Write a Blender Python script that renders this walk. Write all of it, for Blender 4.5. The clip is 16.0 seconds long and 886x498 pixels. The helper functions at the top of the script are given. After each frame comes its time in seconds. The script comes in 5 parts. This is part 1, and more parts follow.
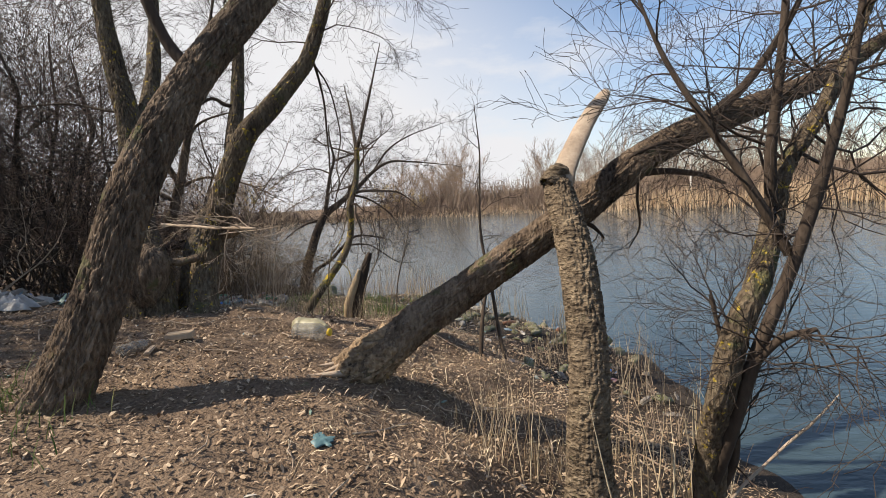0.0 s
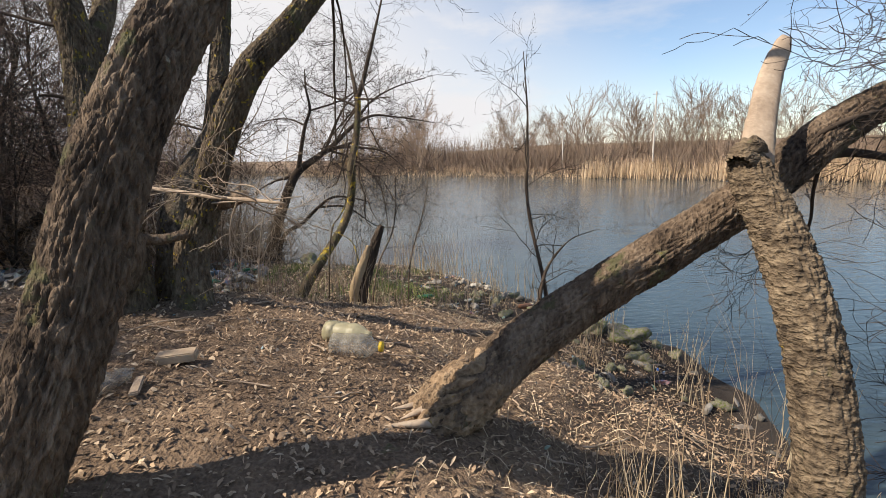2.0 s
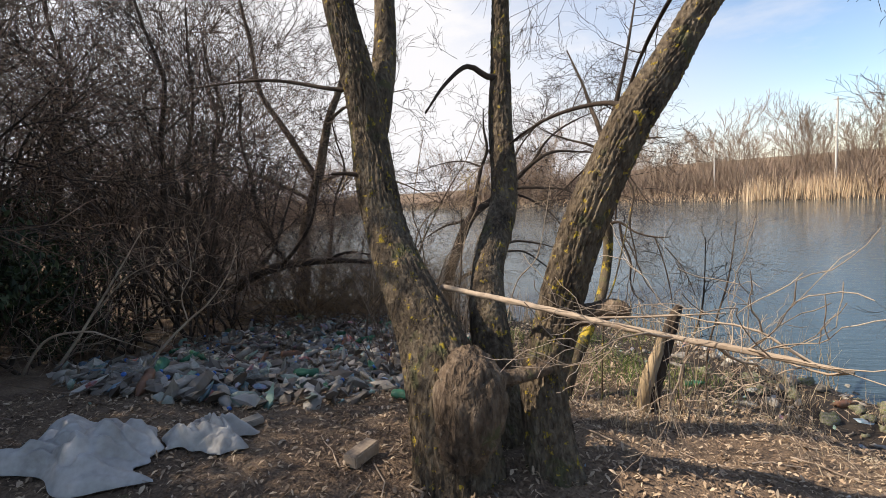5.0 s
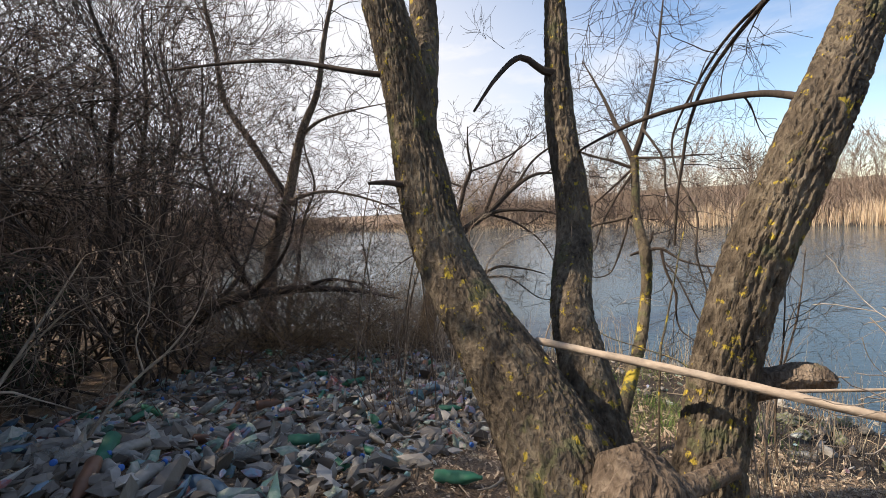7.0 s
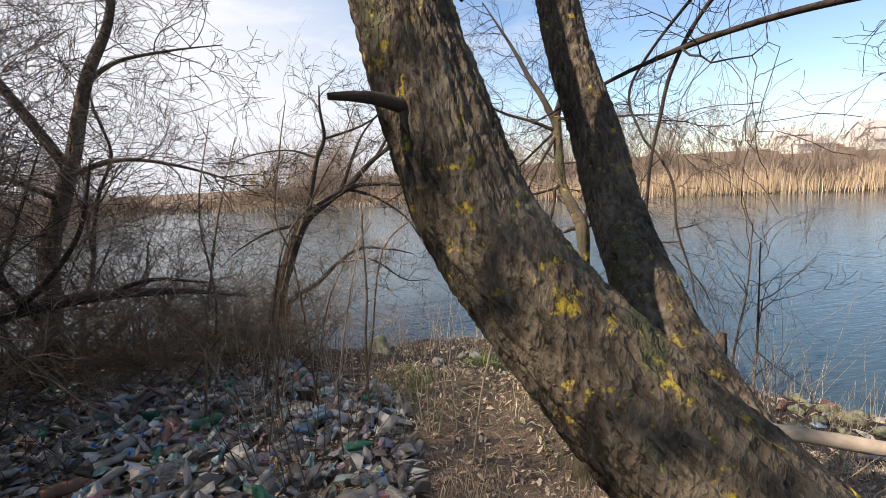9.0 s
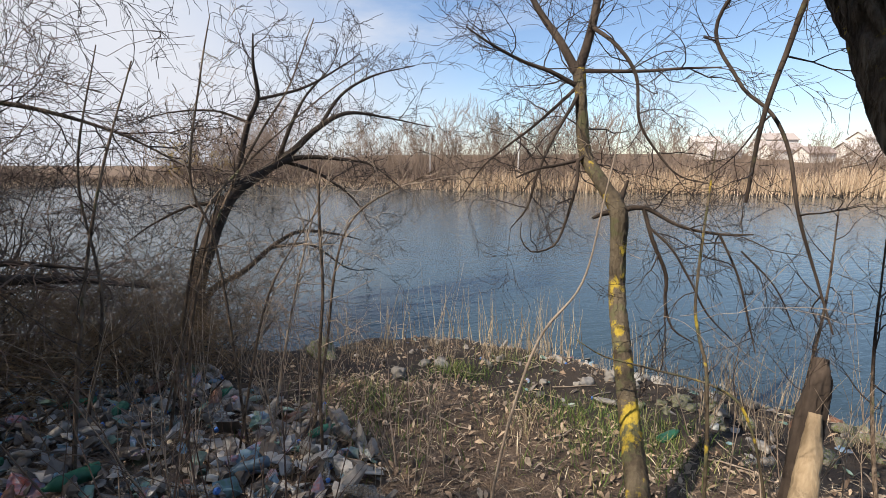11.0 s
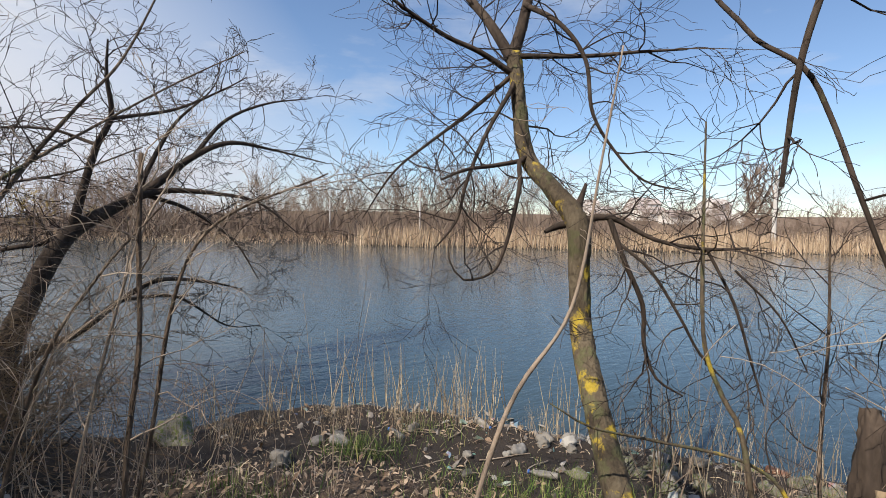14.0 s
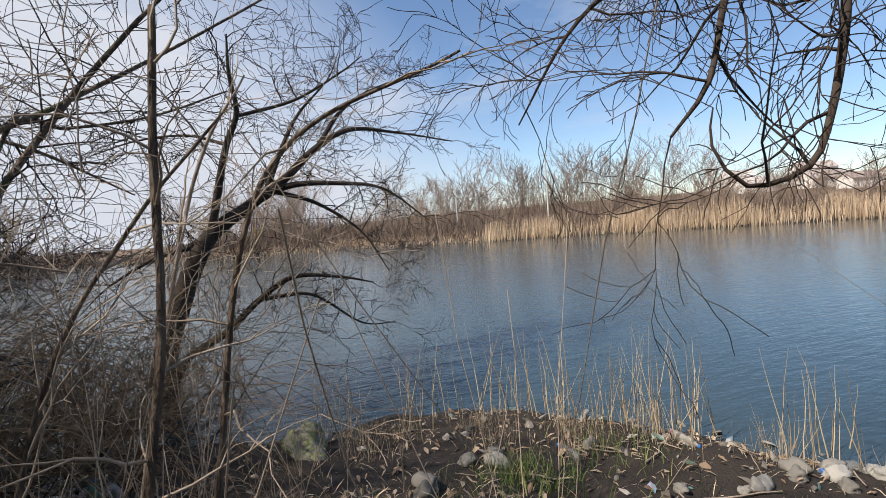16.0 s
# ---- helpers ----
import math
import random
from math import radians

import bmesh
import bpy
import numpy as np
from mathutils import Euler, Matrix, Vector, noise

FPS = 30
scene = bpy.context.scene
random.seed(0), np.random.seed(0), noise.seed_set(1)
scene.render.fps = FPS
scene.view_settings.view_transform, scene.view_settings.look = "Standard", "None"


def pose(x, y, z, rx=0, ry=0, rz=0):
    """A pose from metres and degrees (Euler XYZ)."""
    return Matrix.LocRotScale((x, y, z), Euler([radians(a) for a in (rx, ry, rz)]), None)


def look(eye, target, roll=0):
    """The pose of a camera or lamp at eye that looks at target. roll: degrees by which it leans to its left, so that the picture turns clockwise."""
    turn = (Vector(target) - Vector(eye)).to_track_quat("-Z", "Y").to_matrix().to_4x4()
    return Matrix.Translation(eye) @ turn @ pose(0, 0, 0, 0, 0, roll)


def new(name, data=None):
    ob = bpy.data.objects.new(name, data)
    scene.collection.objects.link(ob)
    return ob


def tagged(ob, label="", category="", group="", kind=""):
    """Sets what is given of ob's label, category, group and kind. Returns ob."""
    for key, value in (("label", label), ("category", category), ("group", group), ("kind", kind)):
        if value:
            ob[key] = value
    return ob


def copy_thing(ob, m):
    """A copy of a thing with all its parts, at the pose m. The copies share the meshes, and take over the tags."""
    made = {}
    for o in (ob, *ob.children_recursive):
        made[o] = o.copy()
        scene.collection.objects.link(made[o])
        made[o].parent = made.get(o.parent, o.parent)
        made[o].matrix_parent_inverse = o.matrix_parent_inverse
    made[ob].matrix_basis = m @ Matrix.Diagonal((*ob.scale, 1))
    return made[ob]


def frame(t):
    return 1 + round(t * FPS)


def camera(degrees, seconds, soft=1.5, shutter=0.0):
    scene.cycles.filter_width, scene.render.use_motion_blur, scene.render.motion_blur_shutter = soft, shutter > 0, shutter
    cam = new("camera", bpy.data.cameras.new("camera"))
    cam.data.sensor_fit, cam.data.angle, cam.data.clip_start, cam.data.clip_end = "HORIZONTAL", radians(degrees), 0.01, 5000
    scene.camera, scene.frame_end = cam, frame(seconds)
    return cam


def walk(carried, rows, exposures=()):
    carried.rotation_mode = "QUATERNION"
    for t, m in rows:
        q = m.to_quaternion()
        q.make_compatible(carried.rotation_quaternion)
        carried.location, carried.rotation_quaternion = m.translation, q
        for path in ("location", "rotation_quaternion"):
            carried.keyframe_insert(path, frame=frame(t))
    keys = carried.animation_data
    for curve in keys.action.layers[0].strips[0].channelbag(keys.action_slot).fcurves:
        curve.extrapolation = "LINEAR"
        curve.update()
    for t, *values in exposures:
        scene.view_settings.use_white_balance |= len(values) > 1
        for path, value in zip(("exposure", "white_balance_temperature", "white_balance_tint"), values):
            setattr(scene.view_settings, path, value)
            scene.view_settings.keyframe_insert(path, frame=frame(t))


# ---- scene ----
cam = camera(85.6, 16.0, soft=0.9)
METRES, EYE, TILT, LEAN, TURN = 10.0, 1.45, -5.8, 3.8, 0.0
ROWS = [
    (0.0, 0.0, 0.0, 0.0, 0.0, 0.0, -0.0),
    (0.5, -0.0225, 0.0287, 0.0099, -1.47, -1.54, -1.81),
    (1.0, -0.0409, 0.0563, 0.0102, -4.13, -2.89, -3.27),
    (1.5, -0.0614, 0.086, 0.0163, -6.02, -3.65, -2.51),
    (2.0, -0.0908, 0.1103, 0.0177, -5.38, -4.72, -2.27),
    (2.5, -0.1224, 0.1328, 0.0311, -2.52, -5.81, -2.59),
    (3.0, -0.1514, 0.1614, 0.0367, 4.56, -5.66, -2.48),
    (3.5, -0.1784, 0.1801, 0.0429, 14.26, -5.01, -1.52),
    (6.0, -0.3153, 0.2672, 0.065, 3.2, -0.29, -1.53),
    (6.5, -0.3303, 0.283, 0.0657, 1.94, 0.36, -2.29),
    (7.0, -0.3426, 0.3134, 0.0635, 3.41, 0.96, -1.28),
    (7.5, -0.3566, 0.3447, 0.0639, -2.38, 0.95, -0.3),
    (8.0, -0.3842, 0.3791, 0.0674, -11.02, 1.34, 0.95),
    (8.5, -0.3977, 0.4091, 0.0683, -15.41, 0.17, 1.11),
    (9.0, -0.4031, 0.449, 0.0701, -16.49, -1.75, 1.04),
    (11.5, -0.4085, 0.5956, 0.0626, -27.44, -2.76, -1.98),
    (12.0, -0.4146, 0.607, 0.0621, -30.24, -0.34, -2.23),
    (12.5, -0.4118, 0.6141, 0.06, -33.14, 0.93, -2.63),
    (13.0, -0.4045, 0.6251, 0.0554, -38.47, 1.44, -2.4),
    (13.5, -0.3844, 0.6437, 0.0491, -37.69, 2.77, -1.67),
    (14.0, -0.3615, 0.6696, 0.0432, -36.25, 3.92, -0.57),
    (14.5, -0.3547, 0.703, 0.036, -34.92, 4.46, 1.59),
    (15.0, -0.3456, 0.7303, 0.0304, -33.08, 4.79, 1.05),
    (15.5, -0.3264, 0.7585, 0.0275, -27.07, 4.73, 2.63),
    (16.0, -0.3209, 0.7816, 0.0237, -20.75, 3.88, 2.87),
]
walk(cam, [(t, pose(0, 0, EYE, TILT, LEAN, TURN) @ pose(METRES * x, METRES * y, METRES * z, 90 + pitch, roll, yaw)) for t, x, y, z, yaw, pitch, roll in ROWS],
     exposures=[(0.0, 0.64, 6600, 11), (3.5, 0.72, 6700, 12), (6.0, 0.86, 6550, 12), (9.0, 0.82, 6400, 12), (11.5, 0.52, 6150, 12), (16.0, 0.42, 6050, 11)])

# ---- light ----
SUN_TO = Vector((-0.655, -0.09, 0.745)).normalized()
sun = new("sun", bpy.data.lights.new("sun", "SUN"))
sun.data.energy, sun.data.angle, sun.data.color = 5.0, radians(0.55), (1.0, 0.90, 0.76)
sun.matrix_world = look(SUN_TO * 60, (0, 0, 0))

world = bpy.data.worlds.new("world")
scene.world = world
world.use_nodes = True
wn, wl = world.node_tree.nodes, world.node_tree.links
wn.clear()
sky = wn.new("ShaderNodeTexSky")
sky.sky_type, sky.sun_disc = "NISHITA", False
sky.sun_elevation, sky.sun_rotation = math.asin(SUN_TO.z), math.atan2(SUN_TO.x, SUN_TO.y)
sky.air_density, sky.dust_density, sky.ozone_density = 1.0, 0.3, 1.6
coord = wn.new("ShaderNodeTexCoord")
squash = wn.new("ShaderNodeMapping")
squash.inputs["Scale"].default_value = (1.6, 1.6, 5.0)
squash.inputs["Rotation"].default_value = (0.0, 0.22, 0.5)
cloud = wn.new("ShaderNodeTexNoise")
cloud.inputs["Scale"].default_value, cloud.inputs["Detail"].default_value, cloud.inputs["Roughness"].default_value = 1.5, 9, 0.6
wisp = wn.new("ShaderNodeMapRange")
wisp.inputs["From Min"].default_value, wisp.inputs["From Max"].default_value = 0.50, 0.88
split = wn.new("ShaderNodeSeparateXYZ")
lean = wn.new("ShaderNodeVectorMath")
lean.operation = "DOT_PRODUCT"
lean.inputs[1].default_value = (-0.80, 0.42, -0.75)
bank = wn.new("ShaderNodeMapRange")
bank.inputs["From Min"].default_value, bank.inputs["From Max"].default_value = -0.15, 0.33
bank.inputs["To Min"].default_value, bank.inputs["To Max"].default_value = 0.0, 1.0
both = wn.new("ShaderNodeMath")
both.operation, both.use_clamp = "ADD", True
cover = wn.new("ShaderNodeMix")
cover.data_type = "RGBA"
cover.inputs["B"].default_value = (5.0, 5.05, 5.2, 1)
wb = wn.new("ShaderNodeBackground")
wb.inputs["Strength"].default_value = 0.11
wo = wn.new("ShaderNodeOutputWorld")
wl.new(coord.outputs["Generated"], squash.inputs["Vector"])
wl.new(squash.outputs["Vector"], cloud.inputs["Vector"])
wl.new(cloud.outputs["Fac"], wisp.inputs["Value"])
wl.new(coord.outputs["Generated"], lean.inputs[0])
wl.new(lean.outputs["Value"], bank.inputs["Value"])
wl.new(wisp.outputs["Result"], both.inputs[0])
wl.new(bank.outputs["Result"], both.inputs[1])
wl.new(both.outputs["Value"], cover.inputs["Factor"])
wl.new(sky.outputs["Color"], cover.inputs["A"])
wl.new(cover.outputs["Result"], wb.inputs["Color"])
wl.new(wb.outputs["Background"], wo.inputs["Surface"])


# ---- materials ----
def make_mat(name, stops, scale=8.0, rough=0.85, bump=0.3, bump_scale=40.0, stretch=(1, 1, 1), patches=None, source="noise",
             fine=0.35, spec=0.3, through_light=0.0, metal=0.0, alpha=1.0, dist=0.01, coords="Object"):
    """A rough natural surface: coloured stops over coarse and fine grain, a bump, and optional patches (colour, scale, threshold)."""
    m = bpy.data.materials.new(name)
    m.use_nodes = True
    n, l = m.node_tree.nodes, m.node_tree.links
    b = n["Principled BSDF"]
    tc = n.new("ShaderNodeTexCoord")
    mp = n.new("ShaderNodeMapping")
    mp.inputs["Scale"].default_value = stretch
    l.new(tc.outputs[coords], mp.inputs["Vector"])
    ramp = n.new("ShaderNodeValToRGB")
    while len(ramp.color_ramp.elements) < len(stops):
        ramp.color_ramp.elements.new(0.5)
    for e, (at, col) in zip(ramp.color_ramp.elements, stops):
        e.position, e.color = at, (*col, 1)
    coarse = n.new("ShaderNodeTexNoise")
    coarse.inputs["Scale"].default_value, coarse.inputs["Detail"].default_value = scale, 6
    l.new(mp.outputs["Vector"], coarse.inputs["Vector"])
    grain = n.new("ShaderNodeTexNoise")
    grain.inputs["Scale"].default_value, grain.inputs["Detail"].default_value = bump_scale, 5
    l.new(mp.outputs["Vector"], grain.inputs["Vector"])
    mixer = n.new("ShaderNodeMix")
    mixer.inputs["Factor"].default_value = fine
    l.new(grain.outputs["Fac"], mixer.inputs["B"])
    if source == "noise":
        l.new(coarse.outputs["Fac"], mixer.inputs["A"])
    elif source == "island":
        g = n.new("ShaderNodeNewGeometry")
        l.new(g.outputs["Random Per Island"], mixer.inputs["A"])
    else:
        g = n.new("ShaderNodeObjectInfo")
        l.new(g.outputs["Random"], mixer.inputs["A"])
    l.new(mixer.outputs["Result"], ramp.inputs["Fac"])
    colour = ramp.outputs["Color"]
    for col, psc, cut in patches or ():
        pn = n.new("ShaderNodeTexNoise")
        pn.inputs["Scale"].default_value, pn.inputs["Detail"].default_value, pn.inputs["Roughness"].default_value = psc, 7, 0.66
        l.new(tc.outputs[coords], pn.inputs["Vector"])
        pr = n.new("ShaderNodeMapRange")
        pr.inputs["From Min"].default_value, pr.inputs["From Max"].default_value = cut, cut + 0.06
        l.new(pn.outputs["Fac"], pr.inputs["Value"])
        pm = n.new("ShaderNodeMix")
        pm.data_type = "RGBA"
        pm.inputs["B"].default_value = (*col, 1)
        l.new(pr.outputs["Result"], pm.inputs["Factor"])
        l.new(colour, pm.inputs["A"])
        colour = pm.outputs["Result"]
    l.new(colour, b.inputs["Base Color"])
    b.inputs["Roughness"].default_value, b.inputs["Metallic"].default_value = rough, metal
    b.inputs["Specular IOR Level"].default_value = spec
    if bump:
        bp = n.new("ShaderNodeBump")
        bp.inputs["Strength"].default_value, bp.inputs["Distance"].default_value = bump, dist
        l.new(grain.outputs["Fac"], bp.inputs["Height"])
        l.new(bp.outputs["Normal"], b.inputs["Normal"])
    if alpha < 1:
        b.inputs["Alpha"].default_value = alpha
    if through_light:
        b.inputs["Transmission Weight"].default_value = through_light
    return m


YELLOW, GREEN, PALE = (0.40, 0.29, 0.035), (0.105, 0.098, 0.048), (0.30, 0.28, 0.22)
# cracks are darkened in the colour too: natural dark bark plus crevice shade
BARK = make_mat("bark", [(0.34, (0.028, 0.019, 0.013)), (0.5, (0.130, 0.092, 0.062)), (0.70, (0.29, 0.22, 0.155))], 5, 0.92, 1.0, 44, (1, 1, 0.28),
                [(GREEN, 4, 0.58), (PALE, 14, 0.66), (YELLOW, 16.0, 0.68)], dist=0.05, fine=0.5)
BARK_LICHEN = make_mat("bark_lichen", [(0.34, (0.024, 0.017, 0.011)), (0.5, (0.115, 0.086, 0.057)), (0.70, (0.25, 0.20, 0.135))], 6, 0.92, 1.0, 44, (1, 1, 0.32),
                       [(GREEN, 4, 0.58), (YELLOW, 17, 0.59)], dist=0.05, fine=0.5)
BARK_YELLOW = make_mat("bark_yellow_lichen", [(0.32, (0.030, 0.022, 0.014)), (0.5, (0.092, 0.070, 0.044)), (0.75, (0.18, 0.145, 0.093))], 6, 0.92, 0.8, 60, (1, 1, 0.4),
                       [(GREEN, 6, 0.52), (YELLOW, 5.5, 0.555)], dist=0.015)
BARK_DARK = make_mat("bark_dark", [(0.25, (0.022, 0.016, 0.011)), (0.55, (0.060, 0.043, 0.031)), (0.8, (0.13, 0.098, 0.07))], 7, 0.92, 0.8, 40, (1, 1, 0.3),
                     [(GREEN, 4, 0.66)])
BARK_OLD = make_mat("bark_cracked", [(0.34, (0.030, 0.021, 0.014)), (0.5, (0.155, 0.115, 0.075)), (0.7, (0.32, 0.25, 0.165))], 9, 0.93, 1.0, 26, (1, 1, 2.2),
                    [(GREEN, 6, 0.62), (YELLOW, 9, 0.68)], dist=0.05, fine=0.5)
ROOT_WOOD = make_mat("weathered_root", [(0.32, (0.075, 0.048, 0.028)), (0.5, (0.24, 0.165, 0.10)), (0.7, (0.44, 0.32, 0.20))], 7, 0.9, 1.0, 34, (1, 1, 1),
                     [(GREEN, 6, 0.62), (YELLOW, 9, 0.66)], dist=0.04, fine=0.5)
WOOD_RAW = make_mat("split_wood", [(0.25, (0.17, 0.115, 0.062)), (0.55, (0.35, 0.26, 0.155)), (0.8, (0.50, 0.40, 0.26))], 4, 0.8, 0.6, 70, (1, 1, 0.08))
WOOD_GREY = make_mat("weathered_stick", [(0.25, (0.20, 0.145, 0.10)), (0.55, (0.36, 0.28, 0.205)), (0.8, (0.50, 0.41, 0.31))], 6, 0.8, 0.4, 50)
TWIG = make_mat("twig", [(0.2, (0.020, 0.014, 0.011)), (0.5, (0.046, 0.033, 0.025)), (0.8, (0.098, 0.074, 0.056))], 5, 0.8, 0.0, 60)
TWIG_RED = make_mat("thicket_twig", [(0.2, (0.062, 0.040, 0.030)), (0.5, (0.135, 0.090, 0.066)), (0.8, (0.25, 0.19, 0.145))], 2.5, 0.8, 0.0, 60)
BRUSH = make_mat("ochre_brush_twig", [(0.2, (0.075, 0.048, 0.026)), (0.5, (0.165, 0.108, 0.058)), (0.8, (0.30, 0.21, 0.12))], 2.0, 0.8, 0.0, 60)
# distance haze is put into the colour: far twigs are paler than near ones
TWIG_FAR_HAZED = make_mat("far_twig_hazed", [(0.2, (0.17, 0.12, 0.088)), (0.5, (0.26, 0.19, 0.14)), (0.8, (0.36, 0.28, 0.21))], 0.6, 0.9, 0.0, 6)
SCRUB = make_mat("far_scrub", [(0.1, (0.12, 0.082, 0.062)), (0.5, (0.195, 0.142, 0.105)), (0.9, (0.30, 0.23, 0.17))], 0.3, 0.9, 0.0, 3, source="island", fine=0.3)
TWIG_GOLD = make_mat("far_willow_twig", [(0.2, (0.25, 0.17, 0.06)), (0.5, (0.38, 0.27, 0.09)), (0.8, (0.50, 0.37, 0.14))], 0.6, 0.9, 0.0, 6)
STEM = make_mat("dry_stem", [(0.2, (0.24, 0.17, 0.10)), (0.5, (0.42, 0.32, 0.20)), (0.8, (0.60, 0.50, 0.34))], 3, 0.75, 0.0, 40, source="island", fine=0.2)
REED = make_mat("reed", [(0.1, (0.30, 0.20, 0.115)), (0.5, (0.48, 0.345, 0.215)), (0.9, (0.66, 0.52, 0.36))], 0.4, 0.85, 0.0, 3, source="island", fine=0.2)
GRASS = make_mat("grass", [(0.1, (0.055, 0.10, 0.020)), (0.5, (0.11, 0.17, 0.035)), (0.9, (0.28, 0.27, 0.10))], 3, 0.7, 0.0, 30, source="island", fine=0.1)
LEAF = make_mat("dry_leaf", [(0.0, (0.05, 0.033, 0.021)), (0.38, (0.19, 0.128, 0.082)), (0.70, (0.37, 0.265, 0.17)), (1.0, (0.55, 0.44, 0.31))], 6, 0.8, 0.0, 60, source="island", fine=0.15)
SOIL = make_mat("soil", [(0.28, (0.055, 0.036, 0.023)), (0.5, (0.165, 0.113, 0.074)), (0.75, (0.32, 0.23, 0.15))], 2.2, 0.95, 0.9, 55,
                patches=[((0.10, 0.12, 0.045), 0.9, 0.665)], fine=0.55, dist=0.03, coords="Object")
_n, _l = SOIL.node_tree.nodes, SOIL.node_tree.links
_b = _n["Principled BSDF"]
_sp, _wet, _mud = _n.new("ShaderNodeSeparateXYZ"), _n.new("ShaderNodeMapRange"), _n.new("ShaderNodeMix")
_wn, _ad = _n.new("ShaderNodeTexNoise"), _n.new("ShaderNodeMath")
_wn.inputs["Scale"].default_value = 1.6
_ad.operation, _ad.inputs[1].default_value = "MULTIPLY_ADD", 0.5
_tc = next(q for q in _n if q.type == "TEX_COORD")
_l.new(_tc.outputs["Object"], _sp.inputs["Vector"])
_l.new(_tc.outputs["Object"], _wn.inputs["Vector"])
_l.new(_wn.outputs["Fac"], _ad.inputs[0])
_l.new(_sp.outputs["Z"], _ad.inputs[2])
_l.new(_ad.outputs["Value"], _wet.inputs["Value"])
_wet.inputs["From Min"].default_value, _wet.inputs["From Max"].default_value = -0.40, 0.0
_mud.data_type = "RGBA"
_mud.inputs["A"].default_value = (0.040, 0.030, 0.022, 1)
_l.new(_wet.outputs["Result"], _mud.inputs["Factor"])
_l.new(_b.inputs["Base Color"].links[0].from_socket, _mud.inputs["B"])
_l.new(_mud.outputs["Result"], _b.inputs["Base Color"])
STONE = make_mat("stone", [(0.2, (0.10, 0.09, 0.075)), (0.5, (0.20, 0.18, 0.15)), (0.8, (0.40, 0.37, 0.32))], 5, 0.85, 0.5, 40, source="object", fine=0.4)
MOSSY = make_mat("mossy_stone", [(0.2, (0.10, 0.095, 0.075)), (0.5, (0.20, 0.18, 0.14)), (0.8, (0.33, 0.30, 0.24))], 5, 0.9, 0.6, 30, patches=[((0.13, 0.15, 0.04), 6, 0.5)])
RUBBISH = make_mat("faded_litter", [(0.0, (0.07, 0.055, 0.042)), (0.3, (0.12, 0.095, 0.072)), (0.55, (0.23, 0.20, 0.165)), (0.76, (0.43, 0.395, 0.345)), (0.84, (0.12, 0.22, 0.16)), (0.9, (0.20, 0.28, 0.36)), (0.95, (0.42, 0.12, 0.08)), (1.0, (0.58, 0.50, 0.25))],
                   6, 0.5, 0.3, 30, source="island", fine=0.12, spec=0.5)
BAG = make_mat("white_sheet", [(0.2, (0.20, 0.185, 0.165)), (0.5, (0.40, 0.38, 0.35)), (0.8, (0.58, 0.56, 0.53))], 5, 0.55, 0.4, 30)
CARD = make_mat("cardboard", [(0.2, (0.25, 0.18, 0.12)), (0.5, (0.38, 0.29, 0.20)), (0.8, (0.48, 0.38, 0.27))], 6, 0.85, 0.2, 60)
PLASTER = make_mat("house_wall", [(0.2, (0.50, 0.46, 0.40)), (0.5, (0.66, 0.62, 0.56)), (0.8, (0.78, 0.75, 0.70))], 0.6, 0.9, 0.1, 5)
ROOF = make_mat("house_roof", [(0.2, (0.28, 0.22, 0.19)), (0.5, (0.42, 0.36, 0.32)), (0.8, (0.55, 0.50, 0.45))], 0.6, 0.8, 0.1, 5, source="object")
GLASS_DARK = make_mat("window_glass", [(0.2, (0.03, 0.035, 0.04)), (0.8, (0.06, 0.07, 0.08))], 1, 0.15, 0.0)
POLE = make_mat("concrete_pole", [(0.2, (0.45, 0.41, 0.36)), (0.5, (0.56, 0.52, 0.47)), (0.8, (0.66, 0.62, 0.56))], 2, 0.9, 0.1, 12)


def plastic(name, dark, light, alpha=1.0):
    return make_mat(name, [(0.25, dark), (0.75, light)], 9, 0.48, 0.25, 30, spec=0.4, alpha=alpha)


PET_CLEAR = plastic("clear_plastic", (0.16, 0.15, 0.13), (0.36, 0.34, 0.30), 0.42)
PET_HAZE = plastic("hazy_plastic", (0.28, 0.25, 0.15), (0.50, 0.46, 0.30), 0.8)
PET_GREEN = plastic("green_plastic", (0.02, 0.10, 0.055), (0.05, 0.20, 0.11), 0.85)
PET_BROWN = plastic("brown_plastic", (0.12, 0.055, 0.03), (0.24, 0.12, 0.07), 0.9)
PET_BLUE = plastic("blue_plastic", (0.05, 0.095, 0.14), (0.13, 0.20, 0.26), 0.85)
PET_WHITE = plastic("dirty_white_plastic", (0.13, 0.112, 0.088), (0.36, 0.33, 0.285), 1.0)
CAP_YELLOW = plastic("yellow_cap", (0.55, 0.36, 0.02), (0.70, 0.48, 0.04))
CAP_BLUE = plastic("blue_cap", (0.03, 0.10, 0.35), (0.06, 0.18, 0.5))
RED_PLASTIC = plastic("red_plastic", (0.22, 0.03, 0.02), (0.42, 0.07, 0.04))

